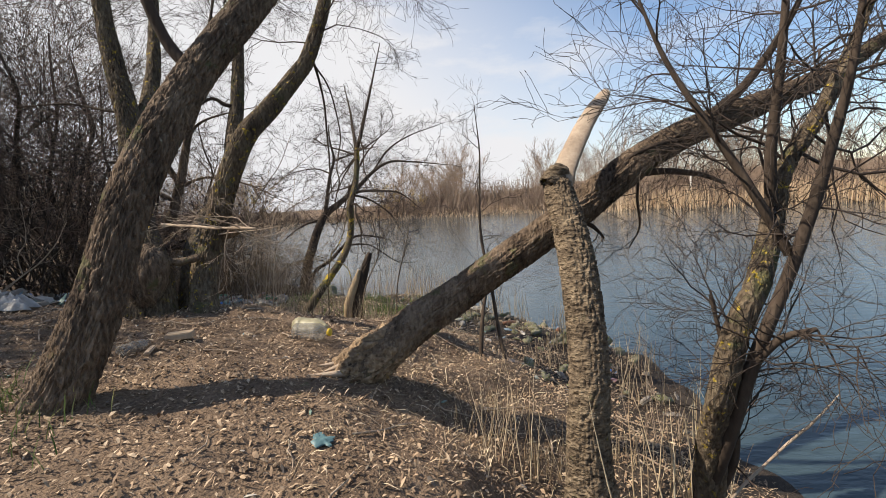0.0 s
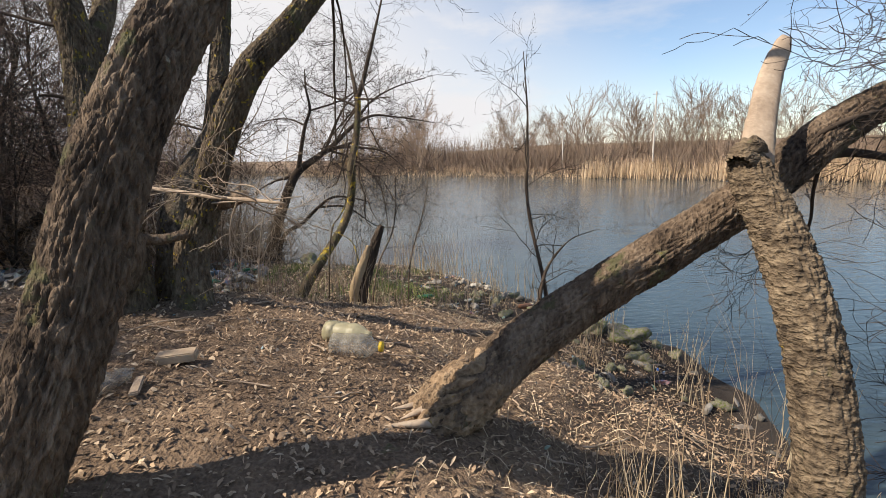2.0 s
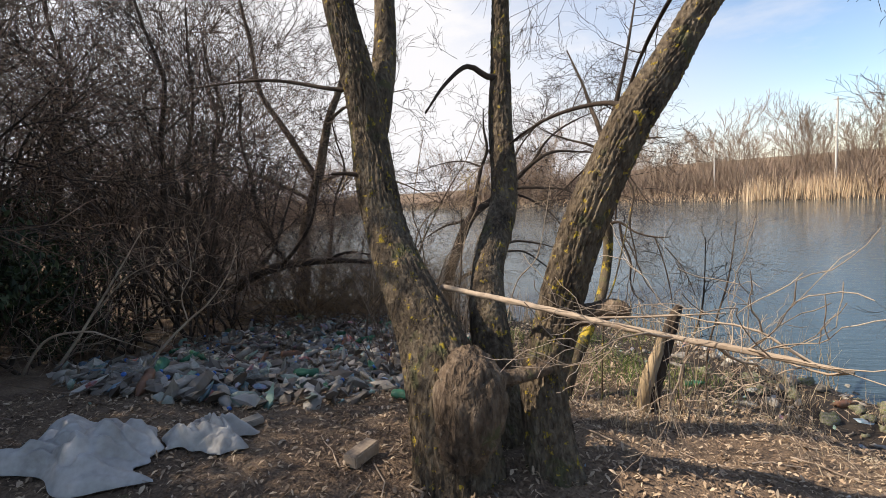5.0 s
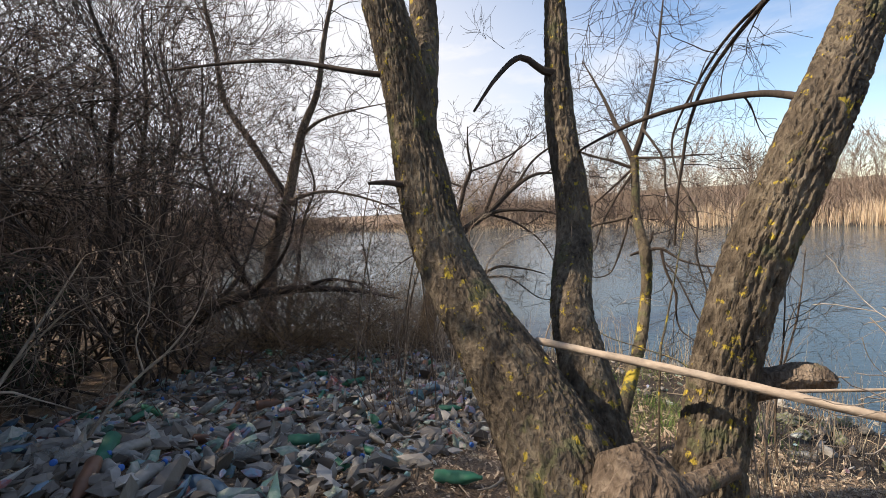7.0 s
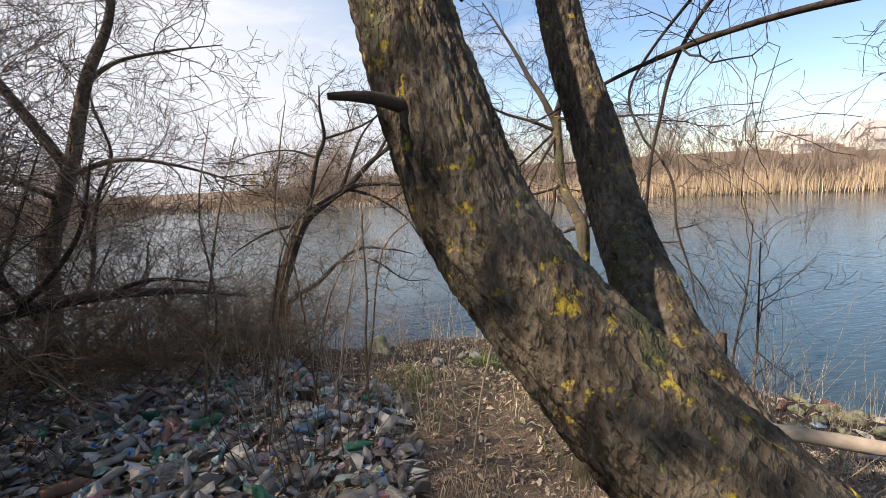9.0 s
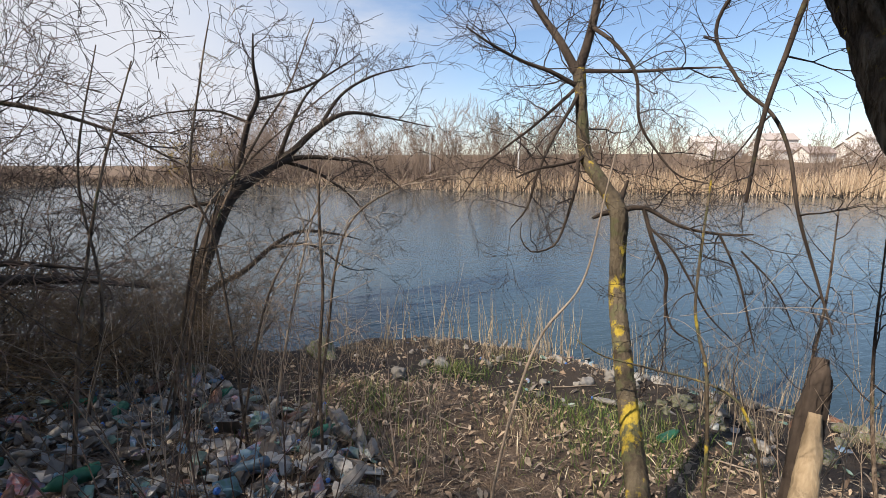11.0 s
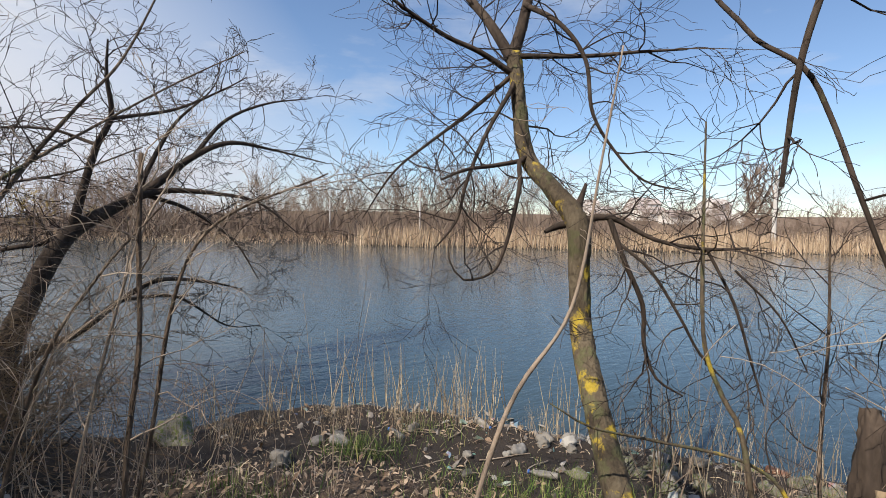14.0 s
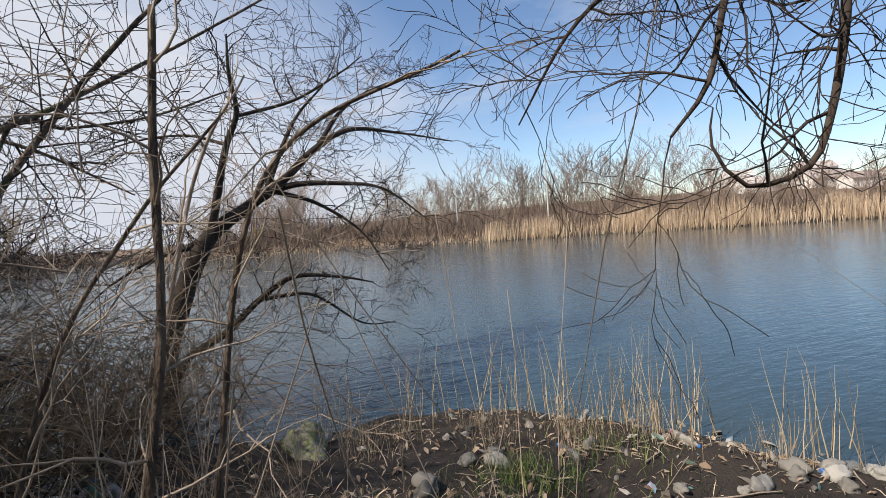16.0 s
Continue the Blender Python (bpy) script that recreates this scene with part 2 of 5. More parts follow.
WATER = bpy.data.materials.new("water")
WATER.use_nodes = True
_n, _l = WATER.node_tree.nodes, WATER.node_tree.links
_b = _n["Principled BSDF"]
_b.inputs["Base Color"].default_value = (0.036, 0.057, 0.066, 1)
_b.inputs["Roughness"].default_value, _b.inputs["IOR"].default_value = 0.05, 1.333
_tc = _n.new("ShaderNodeTexCoord")
_heights = []
for _rot, _scale, _stretch, _det in ((0.6, 2.2, (1, 3.2, 1), 4), (0.3, 9.0, (1, 2.2, 1), 3)):
    _mp = _n.new("ShaderNodeMapping")
    _mp.inputs["Rotation"].default_value, _mp.inputs["Scale"].default_value = (0, 0, _rot), _stretch
    _ns = _n.new("ShaderNodeTexNoise")
    _ns.inputs["Scale"].default_value, _ns.inputs["Detail"].default_value = _scale, _det
    _l.new(_tc.outputs["Object"], _mp.inputs["Vector"])
    _l.new(_mp.outputs["Vector"], _ns.inputs["Vector"])
    _heights.append(_ns)
_add = _n.new("ShaderNodeMath")
_add.operation = "MULTIPLY_ADD"
_add.inputs[1].default_value = 0.35
_l.new(_heights[1].outputs["Fac"], _add.inputs[0])
_l.new(_heights[0].outputs["Fac"], _add.inputs[2])
_bp = _n.new("ShaderNodeBump")
_bp.inputs["Strength"].default_value, _bp.inputs["Distance"].default_value = 0.30, 0.05
_l.new(_add.outputs["Value"], _bp.inputs["Height"])
_l.new(_bp.outputs["Normal"], _b.inputs["Normal"])

# ---- shapes ----
WATER_Z = -1.2
SHORE = np.array([(3.1, -14), (2.95, 3.9), (2.75, 5.4), (3.0, 7.3), (1.9, 9.4), (1.2, 10.4), (0.6, 11.6), (-0.6, 12.9), (-2.4, 13.5), (-6.3, 14.4),
                  (-11, 17), (-17, 27), (-26, 48), (-33, 75), (-24, 91), (-10, 77), (2, 74.5), (9, 69), (21, 56.5), (25, 53), (33, 46), (38, 42),
                  (46, 34), (56, 28), (62, 21), (80, 5), (70, -25), (25, -30)], float)


def shore_distance(x, y):
    """Metres from the water's edge: plus on land, minus on the lake."""
    x, y = np.atleast_1d(np.asarray(x, float)), np.atleast_1d(np.asarray(y, float))
    best, inside = np.full(x.shape, 1e9), np.zeros(x.shape, bool)
    for (x1, y1), (x2, y2) in zip(SHORE, np.roll(SHORE, -1, 0)):
        dx, dy = x2 - x1, y2 - y1
        u = np.clip(((x - x1) * dx + (y - y1) * dy) / (dx * dx + dy * dy), 0, 1)
        best = np.minimum(best, np.hypot(x - x1 - u * dx, y - y1 - u * dy))
        if dy:
            inside ^= ((y1 > y) != (y2 > y)) & (x < x1 + (y - y1) * dx / dy)
    return np.where(inside, -best, best)


def smooth(a, b, v):
    t = np.clip((v - a) / (b - a), 0, 1)
    return t * t * (3 - 2 * t)


def ground_z(x, y):
    x, y = np.atleast_1d(np.asarray(x, float)), np.atleast_1d(np.asarray(y, float))
    d = shore_distance(x, y) + 0.16 * np.sin(2.1 * x + 1.3 * y) * smooth(30, 15, y) + 0.07 * np.sin(6.3 * x - 4.1 * y) * smooth(30, 15, y)
    steep = np.interp(d, [0, 1, 2.4, 3, 3.6, 5, 8, 20], [0, .22, .8, 1.17, 1.38, 1.66, 1.9, 2.3])
    gentle = np.interp(d, [0, 1, 2, 4, 5.5, 7, 12, 30], [0, .3, .47, .82, .95, 1.2, 1.8, 2.6])
    far = np.interp(d, [0, 1.5, 6, 40], [0, .35, .7, 1.4]) + 7.0 * smooth(55, 200, d) * smooth(10, 80, x)
    b = smooth(4.6, 8, y)
    z = steep * (1 - b) + gentle * b
    z = np.where((y > 20) & (x > -20) | (x > 20) | (y > 45), far, z)
    rough = 0.022 * np.sin(3.1 * x + 1.7 * y) * np.sin(2.3 * y - 0.9 * x) + 0.012 * np.sin(8.3 * x - 3.1 * y) * np.sin(7.1 * y + 2.2 * x) + 0.007 * np.sin(17 * x + 5 * y) * np.sin(15 * y - 6 * x)
    return np.where(d < 0, WATER_Z - np.minimum(1.6, -d * 0.22), WATER_Z + z + rough * np.clip(d, 0, 1))


TABLE_X, TABLE_Y, TABLE_STEP = -24.0, -3.0, 0.08
_tx, _ty = np.meshgrid(np.arange(TABLE_X, 6.0, TABLE_STEP), np.arange(TABLE_Y, 28.0, TABLE_STEP))
TABLE = ground_z(_tx.ravel(), _ty.ravel()).reshape(_tx.shape)


def gz(x, y):
    """The ground's height, by a table near the path."""
    i, j = (x - TABLE_X) / TABLE_STEP, (y - TABLE_Y) / TABLE_STEP
    a, b = int(i), int(j)
    if i < 0 or j < 0 or a + 1 >= TABLE.shape[1] or b + 1 >= TABLE.shape[0]:
        return float(ground_z(x, y)[0])
    u, w = i - a, j - b
    return float((TABLE[b, a] * (1 - u) + TABLE[b, a + 1] * u) * (1 - w) + (TABLE[b + 1, a] * (1 - u) + TABLE[b + 1, a + 1] * u) * w)


def mesh_of(name, verts, faces, material, even=False):
    me = bpy.data.meshes.new(name)
    me.from_pydata([tuple(v) for v in verts], [], [tuple(f) for f in faces])
    me.materials.append(material)
    if not even:
        me.polygons.foreach_set("use_smooth", [True] * len(me.polygons))
    me.update()
    return me


def thing(name, at, label, category, group="", kind=""):
    e = new(name)
    e.location, e.empty_display_size = at, 0.1
    return tagged(e, label, category, group, kind)


def part(name, verts, faces, material, parent, label="", even=False):
    ob = new(name, mesh_of(name, verts, faces, material, even))
    ob.parent = parent
    return tagged(ob, label)


def solid(name, verts, faces, material, label, category, at=(0, 0, 0), group="", kind="", even=False):
    ob = new(name, mesh_of(name, verts, faces, material, even))
    ob.location = at
    return tagged(ob, label, category, group, kind)


def curve(points, step=0.05):
    """A smooth line through the points (x, y, z, radius)."""
    p = np.array(points, float)
    p = np.vstack([2 * p[0] - p[1], p, 2 * p[-1] - p[-2]])
    out = []
    for i in range(1, len(p) - 2):
        n = max(2, int(np.linalg.norm(p[i + 1, :3] - p[i, :3]) / step))
        t = np.linspace(0, 1, n, endpoint=False)[:, None]
        out.append(0.5 * (2 * p[i] + (p[i + 1] - p[i - 1]) * t + (2 * p[i - 1] - 5 * p[i] + 4 * p[i + 1] - p[i + 2]) * t ** 2 + (3 * p[i] - p[i - 1] - 3 * p[i + 1] + p[i + 2]) * t ** 3))
    out.append(p[-2][None])
    out = np.vstack(out)
    out[:, 3] = np.maximum(out[:, 3], 0.001)
    return out


def frames_of(p):
    t = np.gradient(p[:, :3], axis=0)
    t /= np.linalg.norm(t, axis=1)[:, None] + 1e-9
    ref = np.eye(3)[np.argmin(np.abs(t).mean(0))]
    u = np.cross(t, ref)
    u /= np.linalg.norm(u, axis=1)[:, None] + 1e-9
    return t, u, np.cross(t, u)


def tubes(paths, sides=3):
    """Many thin tapered tubes in one mesh. Each path: rows of x, y, z, radius."""
    V, Fc, base = [], [], 0
    a = np.arange(sides) * 2 * math.pi / sides
    ca, sa = np.cos(a), np.sin(a)
    for p in paths:
        p = np.asarray(p)
        _, u, v = frames_of(p)
        ring = p[:, None, :3] + p[:, 3, None, None] * (u[:, None] * ca[None, :, None] + v[:, None] * sa[None, :, None])
        V.append(ring.reshape(-1, 3))
        n = len(p)
        i = np.arange(n - 1)[:, None] * sides
        j = np.arange(sides)[None]
        k = (j + 1) % sides
        Fc.append((np.stack([i + j, i + k, i + sides + k, i + sides + j], -1).reshape(-1, 4) + base))
        base += n * sides
    return np.vstack(V), np.vstack(Fc).tolist()


def trunk_mesh(points, sides=56, ridge=0.014, grain=42.0, along=3.6, step=0.02, cross=0.0, flare=0.0, seed=0.0):
    """A trunk with furrowed bark. cross: cracks round the trunk; flare: root swellings at the foot."""
    p = curve(points, step)
    _, u, v = frames_of(p)
    s = np.concatenate([[0], np.cumsum(np.linalg.norm(np.diff(p[:, :3], axis=0), axis=1))])
    a = np.arange(sides) * 2 * math.pi / sides
    V = np.empty((len(p), sides, 3))
    for i in range(len(p)):
        r = p[i, 3]
        for j in range(sides):
            c, q = math.cos(a[j]), math.sin(a[j])
            f = noise.noise(Vector((c * r * grain + seed, q * r * grain, s[i] * along)))
            g = noise.noise(Vector((c * r * grain * 0.3, q * r * grain * 0.3 + seed, s[i] * 2.2)))
            f2 = noise.noise(Vector((c * r * grain * 2.3 + 7 + seed, q * r * grain * 2.3, s[i] * along * 6.0)))
            h = r + ridge * (0.35 - 1.25 * math.exp(-(f / 0.15) ** 2) + 0.6 * f2) + ridge * 0.8 * g
            if cross:
                h -= cross * math.exp(-(noise.noise(Vector((c * r * 13 + seed, q * r * 13, s[i] * 30))) / 0.16) ** 2)
            if flare:
                e = math.exp(-s[i] / 0.16)
                h += flare * e * (0.65 + 0.6 * math.sin(a[j] * 5 + seed) + 0.3 * math.sin(a[j] * 3 + 2 * seed))
            V[i, j] = p[i, :3] + h * (c * u[i] + q * v[i])
    n = len(p)
    i, j = np.arange(n - 1)[:, None] * sides, np.arange(sides)[None]
    k = (j + 1) % sides
    Fc = np.stack([i + j, i + k, i + sides + k, i + sides + j], -1).reshape(-1, 4).tolist()
    Fc.append(list(range((n - 1) * sides, n * sides)))
    return V.reshape(-1, 3), Fc


def grow(out, p, d, length, r, level, rnd, spread=0.7, droop=0.0, wig=0.21, kids=5, thin=0.0016, curl=0.0, seg=7):
    """A branch with side branches, added to out as paths."""
    p, d = np.array(p, float), np.array(d, float)
    d /= np.linalg.norm(d)
    pts = [(*p, r)]
    spawn = []
    for i in range(seg):
        d = d + np.array([rnd.gauss(0, wig), rnd.gauss(0, wig), rnd.gauss(0, wig) - droop * (1 if level < 2 else 0.5) + curl * i / seg])
        d /= np.linalg.norm(d)
        p = p + d * length / seg
        rr = max(thin, r * (1 - 0.85 * (i + 1) / seg))
        pts.append((*p, rr))
        spawn.append((p.copy(), d.copy(), rr))
    out.append(np.array(pts))
    if level <= 0:
        return
    for c in range(kids):
        q, e, rr = spawn[min(seg - 1, int((0.15 + 0.85 * (c + rnd.random()) / kids) * seg))]
        side = np.array([rnd.gauss(0, 1) for _ in range(3)])
        side -= side @ e * e
        side /= np.linalg.norm(side) + 1e-6
        grow(out, q, e + side * spread * rnd.uniform(0.7, 1.4), length * rnd.uniform(0.4, 0.68), max(thin, rr * 0.75), level - 1, rnd, spread, droop, wig, kids, thin, curl, seg - (1 if seg > 3 else 0))


def shift(paths, at):
    return [np.column_stack([q[:, :3] - np.array(at), q[:, 3]]) for q in paths]


def limb_twigs(rnd, line, n, length, r, level=2, start=0.2, **kw):
    """Side branches set along a limb (rows of x, y, z, radius)."""
    out = []
    line = np.asarray(line)
    t, _, _ = frames_of(line)
    for k in range(n):
        i = min(len(line) - 1, int(len(line) * (start + (1 - start) * (k + rnd.random()) / n)))
        side = np.array([rnd.gauss(0, 1), rnd.gauss(0, 1), rnd.gauss(0.15, 0.8)])
        grow(out, line[i, :3], t[i] * 0.5 + side / (np.linalg.norm(side) + 1e-6), length * rnd.uniform(0.6, 1.3), min(r, line[i, 3] * 0.7), level, rnd, **kw)
    return out


PATHWAY = curve([(.3, -.6, 0, 1), (0, 0, 0, 1), (-.6, .87, 0, 1), (-1.76, 1.84, 0, 1), (-3.12, 2.72, 0, 1), (-3.8, 3.84, 0, 1), (-4.07, 5.99, 0, 1), (-3.6, 6.7, 0, 1), (-3.24, 7.8, 0, 1)], .2)[:, :2]


def clear(paths, gap=1.0, top=3.1):
    """Leaves out the twigs that would hang into the trodden path."""
    return [q for q in paths if not ((q[:, 2] < top).any() and (np.linalg.norm(q[:, None, :2] - PATHWAY[None], axis=2).min(1)[q[:, 2] < top] < gap).any())]


def off_path(ob, m, scale=1.0):
    """How near a shrub's twigs come to the trodden path, in metres, if it stood at m."""
    near = 9.0
    for o in ob.children:
        v = np.empty(len(o.data.vertices) * 3)
        o.data.vertices.foreach_get("co", v)
        v = v.reshape(-1, 3)[::3] * scale @ np.array(m.to_3x3()).T + np.array(m.translation)
        v = v[v[:, 2] < 3.4]
        if len(v):
            near = min(near, float(np.sqrt(((v[:, None, :2] - PATHWAY[None, ::2]) ** 2).sum(2).min())))
    return near


def tree(name, label, base, stems, limbs=(), twigs=(), material=None, limb_material=None, twig_material=None, category="tree", group=""):
    """A bare tree. stems: (points, trunk_mesh options); limbs: lines; twigs: paths."""
    at = Vector(base)
    root = thing(name, at, label, category, group)
    for pts, opts in stems:
        local = [(x - at.x, y - at.y, z - at.z, r) for x, y, z, r in pts]
        v, f = trunk_mesh(local, **opts)
        part("trunk", v, f, material or BARK, root)
    for line in limbs:
        v, f = tubes(shift([curve(line, 0.05)], at), 10)
        part("limb", v, f, limb_material or BARK_DARK, root)
    twigs = clear(twigs)
    if twigs:
        v, f = tubes(shift(twigs, at), 3)
        tagged(part("twig_crown", v, f, twig_material or TWIG, root), kind="stuff")
    return root


# ---- ground, water ----
def lines(near0, near1, step, reach):
    core = np.arange(near0, near1 + step / 2, step)
    grow_by, out_lo, out_hi, d = 1.12, [near0], [near1], step
    while out_hi[-1] < reach:
        d = min(d * grow_by, 25)
        out_hi.append(out_hi[-1] + d)
    d = step
    while out_lo[-1] > -reach:
        d = min(d * grow_by, 25)
        out_lo.append(out_lo[-1] - d)
    return np.concatenate([out_lo[:0:-1], core, out_hi[1:]])


xs, ys = lines(-9.5, 3.6, 0.075, 620), lines(-0.5, 14.6, 0.075, 620)
gx, gy = np.meshgrid(xs, ys)
gv = np.column_stack([gx.ravel(), gy.ravel(), ground_z(gx.ravel(), gy.ravel())])
ii, jj = np.meshgrid(np.arange(len(xs) - 1), np.arange(len(ys) - 1))
k0 = (jj * len(xs) + ii).ravel()
gf = np.column_stack([k0, k0 + 1, k0 + 1 + len(xs), k0 + len(xs)]).tolist()
solid("ground", gv, gf, SOIL, "brown trampled soil bank sloping to the lake", "ground", kind="structure")
solid("water", [(-60, -45, WATER_Z), (110, -45, WATER_Z), (110, 110, WATER_Z), (-60, 110, WATER_Z)], [(0, 1, 2, 3)], WATER,
      "calm blue-grey lake with fine ripples", "water", kind="structure", even=True)

R = random.Random(4)
IVY = make_mat("ivy_leaf", [(0.1, (0.012, 0.020, 0.010)), (0.5, (0.025, 0.042, 0.018)), (0.9, (0.06, 0.075, 0.03))], 3, 0.5, 0.0, 30, source="island", fine=0.2)



def tail(points, share):
    line = curve(points)
    return line[int(len(line) * share):]


# ---- the trees by the path ----
# leaning trunk beside the path
a_line = [(-2.33, 2.52, 0.28, .165), (-2.23, 2.60, .5, .15), (-2.11, 2.68, .8, .142), (-2.03, 2.80, 1.1, .138), (-1.98, 2.91, 1.4, .135), (-1.90, 3.02, 1.7, .133),
          (-1.80, 3.15, 2.0, .13), (-1.68, 3.30, 2.3, .126), (-1.52, 3.46, 2.6, .122), (-1.2, 3.8, 3.2, .115), (-0.8, 4.2, 4.2, .10), (-0.5, 4.5, 5.6, .07), (-0.3, 4.6, 7.0, .03)]
a_limbs = [[(-1.62, 3.36, 2.42, .045), (-1.78, 3.35, 2.62, .04), (-1.9, 3.3, 3.0, .035), (-2.1, 3.2, 3.8, .02)],
           [(-1.2, 3.8, 3.2, .05), (-0.7, 3.6, 3.7, .035), (0.1, 3.5, 4.1, .02), (0.9, 3.5, 4.2, .008)]]
a_tw = limb_twigs(R, tail(a_line, .45), 16, 1.5, .018, 3, spread=0.8)
tree("willow", "leaning grey-brown willow trunk with furrowed bark", (-2.33, 2.52, gz(-2.33, 2.52) - 0.03), [(a_line, dict(sides=170, ridge=.012, grain=58, along=8, cross=.003, flare=.05, seed=1.0, step=.012))], a_limbs, a_tw)

# three-stemmed clump
bl = [(-3.02, 4.72, .3, .25), (-3.03, 4.78, .6, .235), (-3.07, 4.86, .9, .225), (-3.21, 5.06, 1.2, .178), (-3.41, 5.35, 1.5, .150), (-3.57, 5.62, 1.8, .142), (-3.645, 5.76, 2.1, .142),
      (-3.70, 5.87, 2.4, .132), (-3.74, 5.93, 2.7, .130), (-3.81, 5.98, 3.0, .122), (-3.98, 6.1, 3.8, .10), (-4.1, 6.2, 5.0, .07), (-4.2, 6.3, 6.6, .02)]
bl2 = [(-3.71, 5.87, 2.30, .11), (-3.68, 6.12, 2.70, .10), (-3.66, 6.38, 3.2, .09), (-3.7, 6.7, 4.2, .06), (-3.7, 6.9, 5.6, .02)]
bm = [(-2.80, 5.08, .25, .165), (-2.82, 5.22, .6, .15), (-2.85, 5.40, .95, .13), (-2.88, 5.57, 1.2, .118), (-2.87, 5.86, 1.45, .112), (-2.77, 6.23, 1.8, .108), (-2.75, 6.39, 2.1, .105),
      (-2.76, 6.54, 2.4, .10), (-2.76, 6.67, 2.7, .095), (-2.74, 6.8, 3.1, .085), (-2.7, 7.0, 4.2, .06), (-2.6, 7.1, 5.8, .02)]
br = [(-2.47, 4.72, .30, 0.148), (-2.53, 4.86, .6, 0.131), (-2.55, 4.98, .9, 0.125), (-2.49, 5.05, 1.1, 0.123), (-2.41, 5.10, 1.4, 0.121), (-2.31, 5.12, 1.7, 0.117), (-2.18, 5.13, 2.0, 0.113),
      (-2.02, 5.18, 2.3, 0.111), (-1.79, 5.35, 2.6, 0.102), (-1.58, 5.50, 2.9, 0.090), (-1.39, 5.59, 3.2, 0.082), (-1.15, 5.75, 4.0, 0.061), (-0.95, 5.9, 5.2, 0.025)]
b_limbs = [
    [(-2.74, 6.72, 2.92, .034), (-2.86, 6.66, 2.93, .027), (-3.02, 6.62, 3.02, .022), (-3.2, 6.45, 2.85, .015), (-3.36, 6.35, 2.62, .008)],
    [(-2.0, 5.2, 2.35, .018), (-2.1, 5.5, 2.45, .015), (-2.35, 5.9, 2.46, .012), (-2.6, 6.3, 2.38, .009), (-2.9, 6.7, 2.2, .004)],
    [(-1.60, 5.49, 2.87, .024), (-1.48, 5.75, 3.2, .020), (-1.5, 6.2, 3.25, .017), (-1.58, 6.9, 2.95, .014), (-1.64, 7.18, 2.6, .013), (-1.66, 7.28, 2.27, .012), (-1.68, 7.34, 1.98, .011), (-1.69, 7.37, 1.59, .008)],
    [(-1.5, 6.2, 3.25, .013), (-1.5, 7.0, 3.1, .011), (-1.55, 7.7, 2.6, .010), (-1.59, 7.55, 2.21, .009), (-1.58, 7.36, 2.02, .009), (-1.54, 7.28, 1.83, .009), (-1.60, 7.17, 1.54, .008), (-1.57, 7.07, 1.24, .006), (-1.63, 6.95, 1.03, .004)],
    [(-3.72, 5.95, 2.75, .022), (-4.0, 5.95, 2.8, .016), (-4.6, 6.1, 2.95, .012), (-5.4, 6.3, 3.0, .006)],
    [(-3.69, 5.72, 2.12, .020), (-3.83, 5.66, 2.15, .015), (-3.93, 5.64, 2.15, .008)],
]
b_tw = limb_twigs(R, tail(br, .5), 14, 1.4, .010, 3, spread=.8, droop=.04) + limb_twigs(R, tail(bl, .5), 12, 1.3, .010, 3, spread=.8) + limb_twigs(R, tail(bm, .5), 12, 1.3, .016, 3, spread=.8)
for q in b_limbs[:5]:
    b_tw += limb_twigs(R, curve(q), 7, 0.55, .006, 2, spread=.8, droop=.03, thin=.0012)
clump = tree("willow_clump", "old three-stemmed willow with lichen-spotted bark", (-2.85, 4.9, gz(-2.85, 4.9) - 0.03),
             [(bl, dict(sides=160, ridge=.011, grain=56, along=8, cross=.003, flare=.05, seed=3.0, step=.013)), (bl2, dict(sides=32, ridge=.01, seed=8.0, step=.05)),
              (bm, dict(sides=90, ridge=.009, grain=46, along=6, cross=.002, flare=.04, seed=5.0, step=.016)), (br, dict(sides=130, ridge=.011, grain=58, along=8, cross=.003, flare=.04, seed=7.0, step=.014))], b_limbs, b_tw, BARK_LICHEN)
# burl, stubs and hollow on the clump
c_at = clump.location
for nm, pts, kw in (("burl", [(-2.98, 4.62, .62, .10), (-2.93, 4.62, .86, .175), (-2.92, 4.66, 1.05, .17), (-2.95, 4.74, 1.18, .07)], dict(sides=40, ridge=.02, seed=2.0)),
                    ("branch_stub", [(-2.80, 4.72, 1.03, .045), (-2.68, 4.80, 1.01, .04), (-2.52, 4.86, 1.04, .038)], dict(sides=20, ridge=.006, seed=4.0)),
                    ("branch_stub", [(-2.44, 5.10, 1.22, .05), (-2.28, 5.06, 1.26, .055), (-2.16, 5.02, 1.30, .05), (-2.08, 4.99, 1.29, .02)], dict(sides=20, ridge=.012, seed=6.0))):
    v, f = trunk_mesh([(x - c_at.x, y - c_at.y, z - c_at.z, r) for x, y, z, r in pts], step=.02, **kw)
    part(nm, v, f, BARK, clump)

# long bare stick lodged in the clump
s_line = [(-3.14, 5.31, 1.39, .016), (-2.84, 5.07, 1.375, .0155), (-2.55, 4.83, 1.36, .015), (-2.2, 4.55, 1.335, .014), (-1.85, 4.26, 1.33, .012), (-1.6, 4.06, 1.32, .008)]
v, f = trunk_mesh(s_line, sides=16, ridge=.003, step=.03)
stick = thing("stick", (0, 0, 0), "long bare barkless stick wedged across the willow clump", "stick")
part("pole", v, f, WOOD_GREY, stick)
st = limb_twigs(R, tail(s_line, .6), 7, .6, .007, 2, spread=.6, thin=.0015)
st.append(curve([(-2.50, 5.02, 1.24, .008), (-2.28, 4.98, 1.26, .007), (-1.98, 4.95, 1.27, .006), (-1.66, 4.88, 1.30, .003)]))
v, f = tubes(st, 4)
